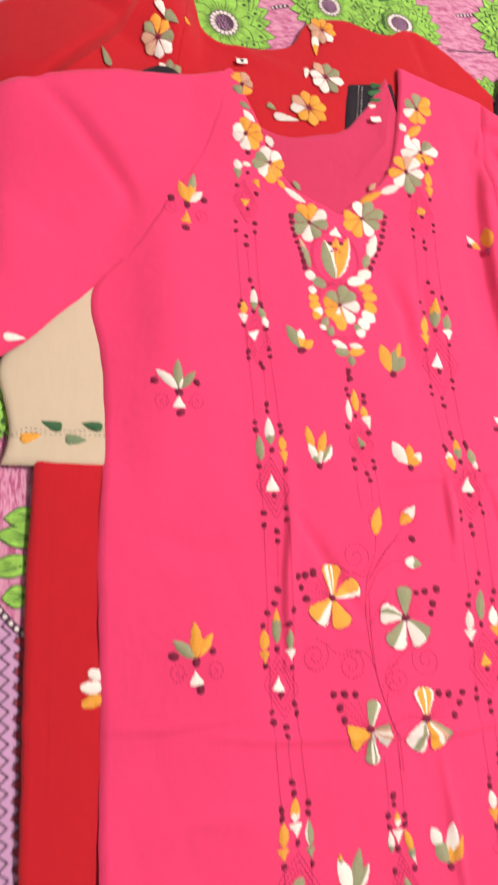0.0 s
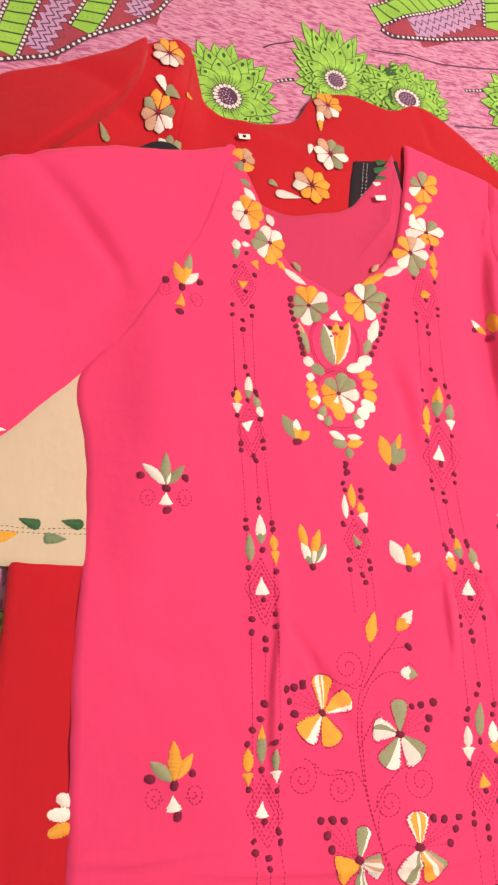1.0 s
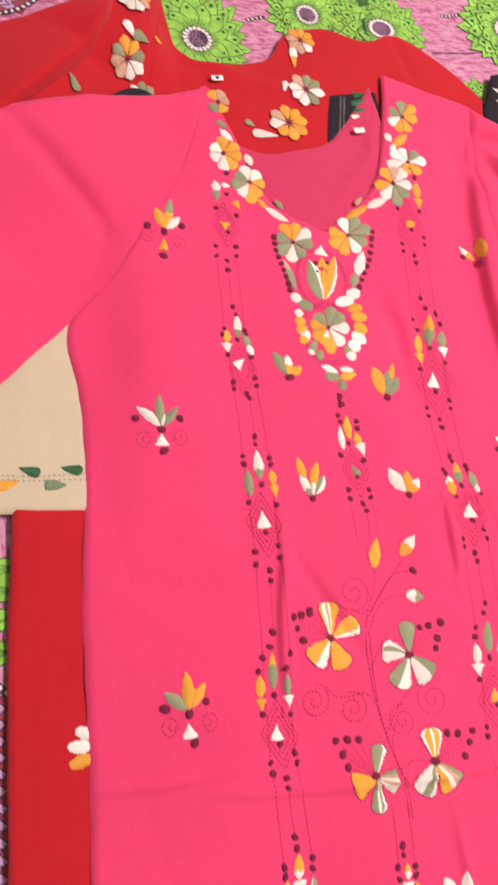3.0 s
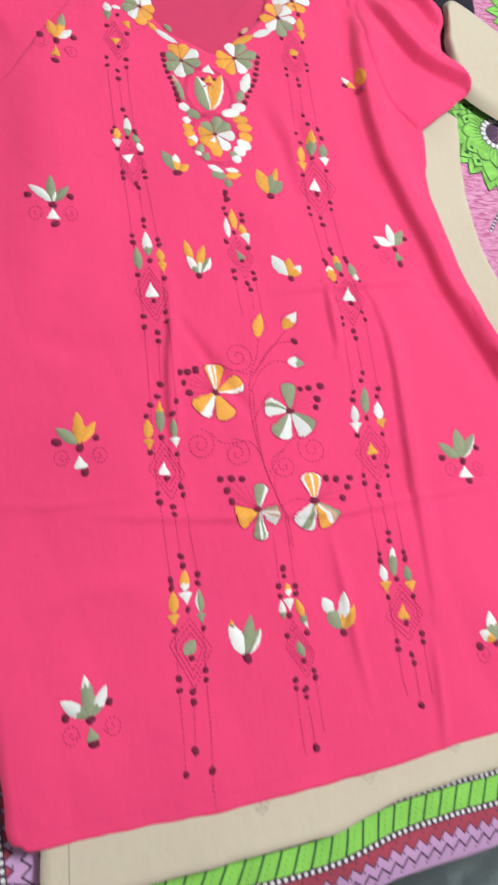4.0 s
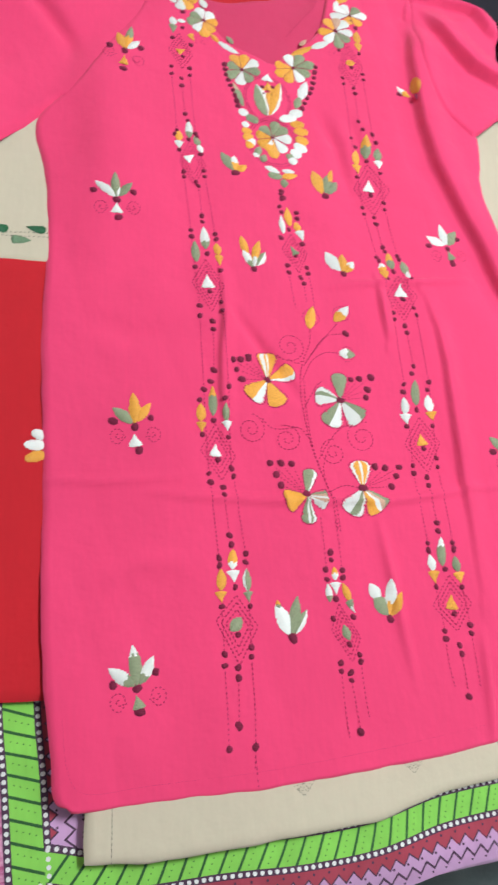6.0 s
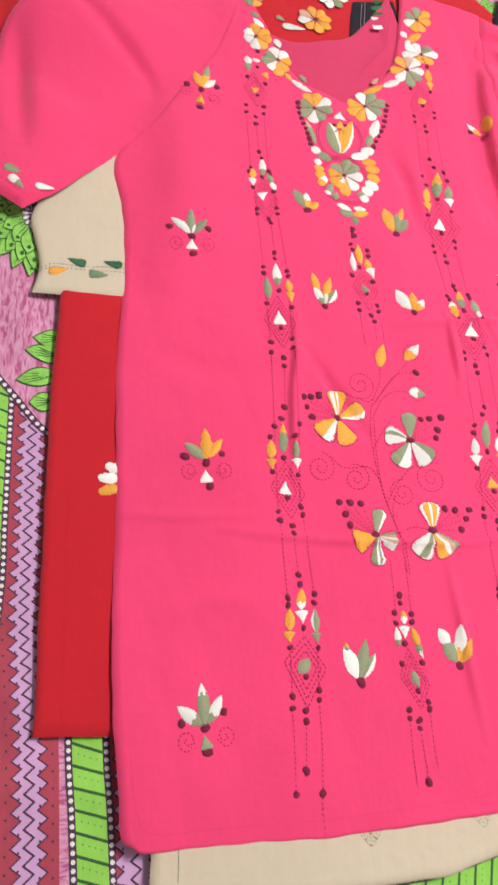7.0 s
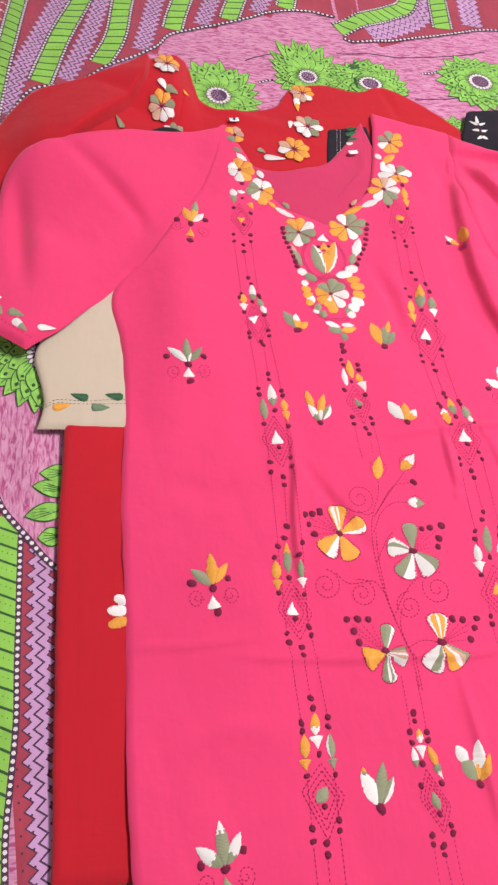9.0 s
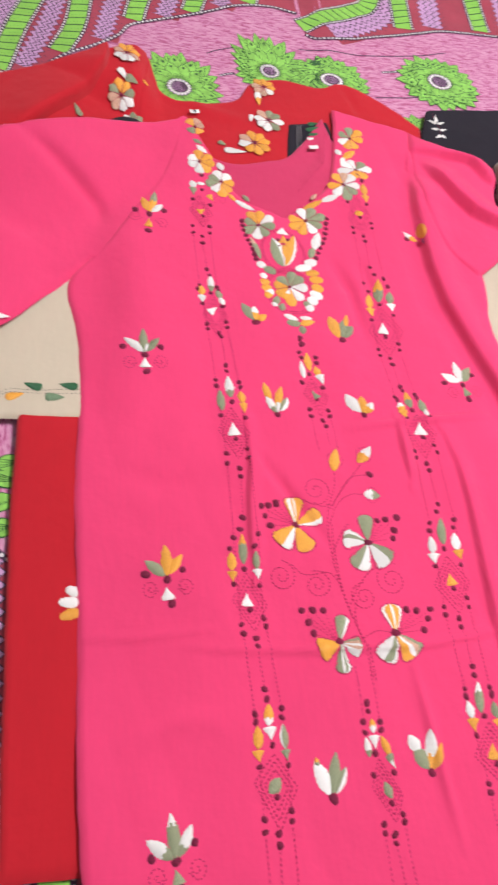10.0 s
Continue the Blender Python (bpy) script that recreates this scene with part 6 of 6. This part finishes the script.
neck_flower((0.1219, 0.8935), [((0.1010, 0.9065), 'W'), ((0.1158, 0.9132), 'W'), ((0.1384, 0.9098), 'G'), ((0.1477, 0.8999), 'W'), ((0.1381, 0.8799), 'O'), ((0.1163, 0.8773), 'O'), ((0.0936, 0.8869), 'W')])
neck_flower((0.0972, 0.8613), [((0.0727, 0.8555), 'O'), ((0.0853, 0.8813), 'O'), ((0.1024, 0.8857), 'P'), ((0.1170, 0.8820), 'W'), ((0.1213, 0.8609), 'W'), ((0.1139, 0.8434), 'G'), ((0.0984, 0.8298), 'G'), ((0.0807, 0.8399), 'W')])
neck_flower((-0.0102, 0.6727), [((-0.0242, 0.6876), 'G'), ((-0.0034, 0.6965), 'G'), ((0.0088, 0.6879), 'G'), ((0.0135, 0.6724), 'W'), ((0.0044, 0.6526), 'W'), ((-0.0113, 0.6419), 'O'), ((-0.0179, 0.6518), 'OW'), ((-0.0287, 0.6591), 'O'), ((-0.0306, 0.6769), 'O')])
NECK_LEAVES = [
    ((-0.1136, 0.9230), (-0.1017, 0.9145), 0.0081, 'G', 'leaf'),
    ((-0.1098, 0.9118), (-0.0964, 0.8975), 0.0094, 'W', 'leaf'),
    ((-0.0825, 0.8826), (-0.0771, 0.8681), 0.0108, 'W', 'leaf'),
    ((-0.0736, 0.8257), (-0.0641, 0.8140), 0.0073, 'O', 'leaf'),
    ((-0.0665, 0.8166), (-0.0404, 0.7996), 0.0094, 'W', 'leaf'),
    ((-0.0536, 0.8271), (-0.0461, 0.8152), 0.0074, 'G', 'leaf'),
    ((0.0988, 0.9323), (0.1047, 0.9212), 0.0102, 'W', 'leaf'),
    ((0.1283, 0.9340), (0.1050, 0.9125), 0.0112, 'O', 'leaf'),
    ((0.1080, 0.9177), (0.1015, 0.9050), 0.0079, 'W', 'leaf'),
    ((0.0291, 0.8091), (0.0618, 0.8298), 0.0093, 'O', 'leaf'),
    ((0.0584, 0.8265), (0.0859, 0.8404), 0.0103, 'W', 'leaf'),
    ((0.0438, 0.8294), (0.0538, 0.8400), 0.0065, 'P', 'leaf'),
    ((-0.0426, 0.7153), (-0.0517, 0.7527), 0.0092, 'PGG', 'leaf'),
    ((0.0321, 0.7362), (0.0447, 0.7677), 0.0125, 'W', 'leaf'),
    ((0.0247, 0.7221), (0.0335, 0.7418), 0.0097, 'G', 'leaf'),
]
CHAIN_LEAVES = [
    ((-0.0499, 0.7070), (-0.0371, 0.7058), 0.0097, 'W', 'leaf'),
    ((-0.0409, 0.7010), (-0.0253, 0.6947), 0.0111, 'G', 'leaf'),
    ((-0.0473, 0.6890), (-0.0371, 0.6882), 0.0084, 'W', 'leaf'),
    ((-0.0483, 0.6793), (-0.0355, 0.6786), 0.0090, 'O', 'leaf'),
    ((-0.0476, 0.6678), (-0.0344, 0.6716), 0.0096, 'O', 'leaf'),
    ((-0.0435, 0.6528), (-0.0342, 0.6678), 0.0096, 'WO', 'leaf'),
    ((-0.0337, 0.6431), (-0.0276, 0.6572), 0.0083, 'G', 'leaf'),
    ((-0.0379, 0.6455), (-0.0301, 0.6407), 0.0058, 'W', 'leaf'),
    ((-0.0271, 0.6339), (-0.0225, 0.6460), 0.0083, 'G', 'leaf'),
    ((0.0152, 0.7115), (0.0331, 0.7179), 0.0109, 'W', 'leaf'),
    ((0.0011, 0.7007), (0.0241, 0.7066), 0.0101, 'W', 'leaf'),
    ((0.0144, 0.6948), (0.0332, 0.6984), 0.0095, 'O', 'leaf'),
    ((0.0179, 0.6857), (0.0370, 0.6866), 0.0108, 'O', 'leaf'),
    ((0.0193, 0.6759), (0.0346, 0.6693), 0.0122, 'O', 'leaf'),
    ((0.0161, 0.6666), (0.0307, 0.6555), 0.0121, 'W', 'leaf'),
    ((0.0116, 0.6574), (0.0213, 0.6455), 0.0120, 'W', 'leaf'),
    ((0.0047, 0.6501), (0.0136, 0.6420), 0.0079, 'G', 'leaf'),
    ((0.0095, 0.6464), (0.0126, 0.6344), 0.0099, 'W', 'leaf'),
    ((-0.0252, 0.6277), (-0.0068, 0.6207), 0.0071, 'W', 'leaf'),
    ((-0.0227, 0.6166), (-0.0049, 0.6151), 0.0090, 'G', 'leaf'),
    ((-0.0044, 0.6245), (0.0118, 0.6236), 0.0065, 'W', 'leaf'),
    ((-0.0056, 0.6145), (0.0139, 0.6192), 0.0084, 'O', 'leaf'),
    ((-0.0040, 0.6120), (-0.0042, 0.5996), 0.0084, 'G', 'leaf'),
]
MEDALLION_PETALS = [((-0.0136, 0.7052), (-0.0228, 0.7529), 0.0200, 'G|G|G|W|W', 'leaf'), ((-0.0109, 0.7060), (0.0082, 0.7586), 0.0173, 'O|O|O|O|W', 'leaf'), ((-0.0121, 0.7185), (-0.0093, 0.7423), 0.0100, 'O', 'leaf'), ((-0.0091, 0.7437), (-0.0075, 0.7574), 0.0156, 'O', 'triangle'), ((-0.0073, 0.7588), (-0.0059, 0.7714), 0.0170, 'W', 'triangle')]
NECK_DOTS = spline([(-0.0602, 0.7798), (-0.0587, 0.7609), (-0.0550, 0.7464), (-0.0508, 0.7300), (-0.0491, 0.7149)], 8) + spline([(0.0605, 0.7954), (0.0566, 0.7772), (0.0500, 0.7555), (0.0414, 0.7389), (0.0338, 0.7234)], 8)
MEDALLION, HEART = (-0.0106, 0.7307), (-0.0103, 0.6668)
NECK_KNOTS = [(-0.0087, 0.5947), (-0.0072, 0.5861), (-0.0152, 0.7493), (-0.0016, 0.7503), (-0.0151, 0.7385), (-0.0036, 0.7393)]
m = motif("embroidered_leaves", pink, [], [stitches(spiral((-0.085, 0.812), 0.010, 1.6), pink_z), stitches(spiral((0.092, 0.822), 0.010, 1.6), pink_z)])
for b, t, w, tint, shape in NECK_LEAVES:
    petal(m, b, t, w, tint, pink_z, "leaf", blunt=0.9)
ring = [(MEDALLION[0] + 0.027 * math.cos(a), MEDALLION[1] + 0.034 * math.sin(a)) for a in [6.283 * k / 40 for k in range(41)]]
heart = [(HEART[0] + 0.029 * math.sin(a), HEART[1] + 0.033 * math.cos(a) - 0.004 * abs(math.sin(a))) for a in [6.283 * k / 40 for k in range(41)]]
dots = [knot_geo(p, 0.0034, pink_z) for p in NECK_DOTS] + [knot_geo(p, 0.0030, pink_z) for p in NECK_KNOTS]
spine = [stitches([MEDALLION_PETALS[0][0], mix2(MEDALLION_PETALS[2][0], MEDALLION_PETALS[2][1], 1.3)], lambda x, y: pink_z(x, y) + 0.0012, 0.003, 0.0001, 0.0012)]
m = motif("embroidered_medallion", pink, dots, spine + [stitches([mix2(p, MEDALLION, f) for p in ring], pink_z, 0.003, 0.0003, 0.0015) for f in (0, -0.09)] + [stitches([mix2(p, HEART, f) for p in heart], pink_z, 0.003, 0.0003, 0.0015) for f in (0, -0.10)],
          "padded medallion of orange, white and olive petals")
for b, t, w, tint, shape in MEDALLION_PETALS:
    petal(m, b, t, w, tint, pink_z, shape=shape, blunt=0.85)
for b, t, w, tint, shape in CHAIN_LEAVES:
    petal(m, b, t, 1.18 * w, tint, pink_z, shape="oval" if w > 0.0085 else "leaf", blunt=0.9)
# flowers at the sleeve's edge
m = motif("embroidered_cuff", pink, [], [stitches(spline([(-0.432, 0.645), (-0.405, 0.612), (-0.372, 0.590)], 20), sleeve_left_z)])
for b, t, w, tint in (((-0.424, 0.652), (-0.430, 0.664), 0.011, "W"), ((-0.423, 0.640), (-0.433, 0.636), 0.010, "O"), ((-0.418, 0.645), (-0.418, 0.660), 0.008, "P"), ((-0.418, 0.642), (-0.406, 0.644), 0.012, "W"), ((-0.416, 0.634), (-0.404, 0.618), 0.012, "G"),
                      ((-0.398, 0.624), (-0.380, 0.617), 0.011, "G"), ((-0.392, 0.612), (-0.377, 0.598), 0.010, "GW"), ((-0.366, 0.605), (-0.346, 0.606), 0.008, "W"), ((-0.420, 0.628), (-0.418, 0.612), 0.006, "P")):
    petal(m, b, t, w, tint, sleeve_left_z)
part("hem_stitching", *stitches(spline([(-0.262, 0.04), (-0.258, 0.000), (-0.243, -0.018), (-0.19, -0.018), (-0.093, -0.018), (0.016, -0.012), (0.10, -0.005), (0.195, 0.004)], 90), pink_z, 0.0016, 0.0012, 0.0004), STITCH, pink)
part("neck_seam", *stitches([(0.092, 0.985), (0.075, 0.905), (0.028, 0.845)], neck_z, 0.0026, 0.0006, 0.0006), STITCH, pink)


# ---- size tags ----
TAG = plain("tag_cloth", (0.80, 0.78, 0.76), 0.8, 0.04, 60, 0.05)
for x, y, z, turn, host in ((-0.105, 0.988, red_z(-0.105, 0.988) + 0.004, 8, "red"), (0.064, 0.932, neck_z(0.064, 0.93) + 0.006, 12, "pink")):
    v, f = panel([(-0.007, -0.0035), (-0.007, 0.0035)], [(0.007, -0.0035), (0.007, 0.0035)], 4, 3, lambda a, b: 0.0006 + 12 * a * a, 0.0004, 0.001, 0)
    tag = part("size_tag", v, f, TAG, None, "", None, True, pose(x, y, z, 0, 0, turn))
    tagged(tag, "small white woven size tag inside the " + host + " neck", "tag", "size tags")
    if host == "red":
        part("printed_mark", [(-0.002, -0.0018, 0.0012), (0.002, -0.0018, 0.0012), (0.002, 0.0018, 0.0012), (-0.002, 0.0018, 0.0012)], [(0, 1, 2, 3)], BLACK, tag)

# ---- things beside the bed ----
GREYCLOTH = cloth("grey_cloth", (0.22, 0.245, 0.25), vary=0.2, blotch=12)
WINE = cloth("wine_cloth", (0.16, 0.012, 0.03), vary=0.2, blotch=12)
PALE = plain("pale_card", (0.34, 0.35, 0.37), 0.6, 0.08, 30, 0.05)


def heap(name, at, size, high, mat, label, category, seed, shine=0.0):
    """A crumpled heap of cloth on the floor."""
    n, v, f = 60, [], []
    for j in range(n + 1):
        for i in range(n + 1):
            u, w = 2 * i / n - 1, 2 * j / n - 1
            r = math.hypot(u, w)
            edge = max(0.0, 1 - r**2.4)
            ridge = abs(noise.noise(Vector((u * 2.2, w * 2.2, seed)))) + 0.5 * abs(noise.noise(Vector((u * 5, w * 5, seed + 4))))
            z = high * edge**0.5 * (0.55 + 0.9 * ridge) if edge > 0 else 0
            v.append((u * size[0] / 2, w * size[1] / 2, z + 0.003))
    f = [(j * (n + 1) + i, j * (n + 1) + i + 1, (j + 1) * (n + 1) + i + 1, (j + 1) * (n + 1) + i) for j in range(n) for i in range(n)
         if math.hypot(2 * (i + 0.5) / n - 1, 2 * (j + 0.5) / n - 1) < 1 + 0.05 * noise.noise(Vector((i * 0.2, j * 0.2, seed)))]
    used = {k: n_ for n_, k in enumerate(sorted({k for q in f for k in q}))}
    v = [v[k] for k in used]
    f = [tuple(used[k] for k in q) for q in f]
    ob = part(name, v, f, mat, None, "", None, True, pose(*at))
    return tagged(ob, label, category)


heap("crumpled_garment", (0.30, -0.42, FLOOR), (0.75, 0.55), 0.26, GREYCLOTH, "crumpled grey garment heaped on the floor at the bed's foot", "garment", 3.0)
heap("crumpled_garment", (-0.10, -0.36, FLOOR), (0.34, 0.36), 0.20, WINE, "crumpled dark wine-red cloth on the floor at the bed's foot", "garment", 9.0)
PLASTIC = plain("grey_plastic", (0.13, 0.15, 0.165), 0.22, 0.3, 8, 0.3)
heap("plastic_bag", (-0.70, 0.96, FLOOR), (0.36, 0.55), 0.16, PLASTIC, "glossy grey plastic bag lying on the floor beside the bed", "bag", 15.0)
slab("small_box", (0.10, 0.14, 0.06), (-0.76, 1.62, FLOOR + 0.031), PALE, "small pale cardboard box on the floor beside the bed", "box", "thing")
# ceiling light
panel_light = thing("ceiling_light", "flat white ceiling light panel", "lamp", (0.78, 0.68, 2.2))
GLOW = bpy.data.materials.new("lamp_diffuser")
GLOW.use_nodes = True
GLOW.node_tree.nodes["Principled BSDF"].inputs["Emission Color"].default_value = (1, 0.97, 0.94, 1)
GLOW.node_tree.nodes["Principled BSDF"].inputs["Emission Strength"].default_value = 2.0
for name, size, z, mat in (("frame", (0.90, 0.70, 0.03), -0.015, WALLPAINT), ("diffuser", (0.80, 0.60, 0.012), -0.036, GLOW)):
    bm = bmesh.new()
    bmesh.ops.create_cube(bm, size=1)
    bmesh.ops.scale(bm, vec=size, verts=bm.verts)
    me = bpy.data.meshes.new(name)
    bm.to_mesh(me)
    bm.free()
    me.materials.append(mat)
    ob = new(name, me)
    ob.parent, ob.location = panel_light, (0, 0, z)
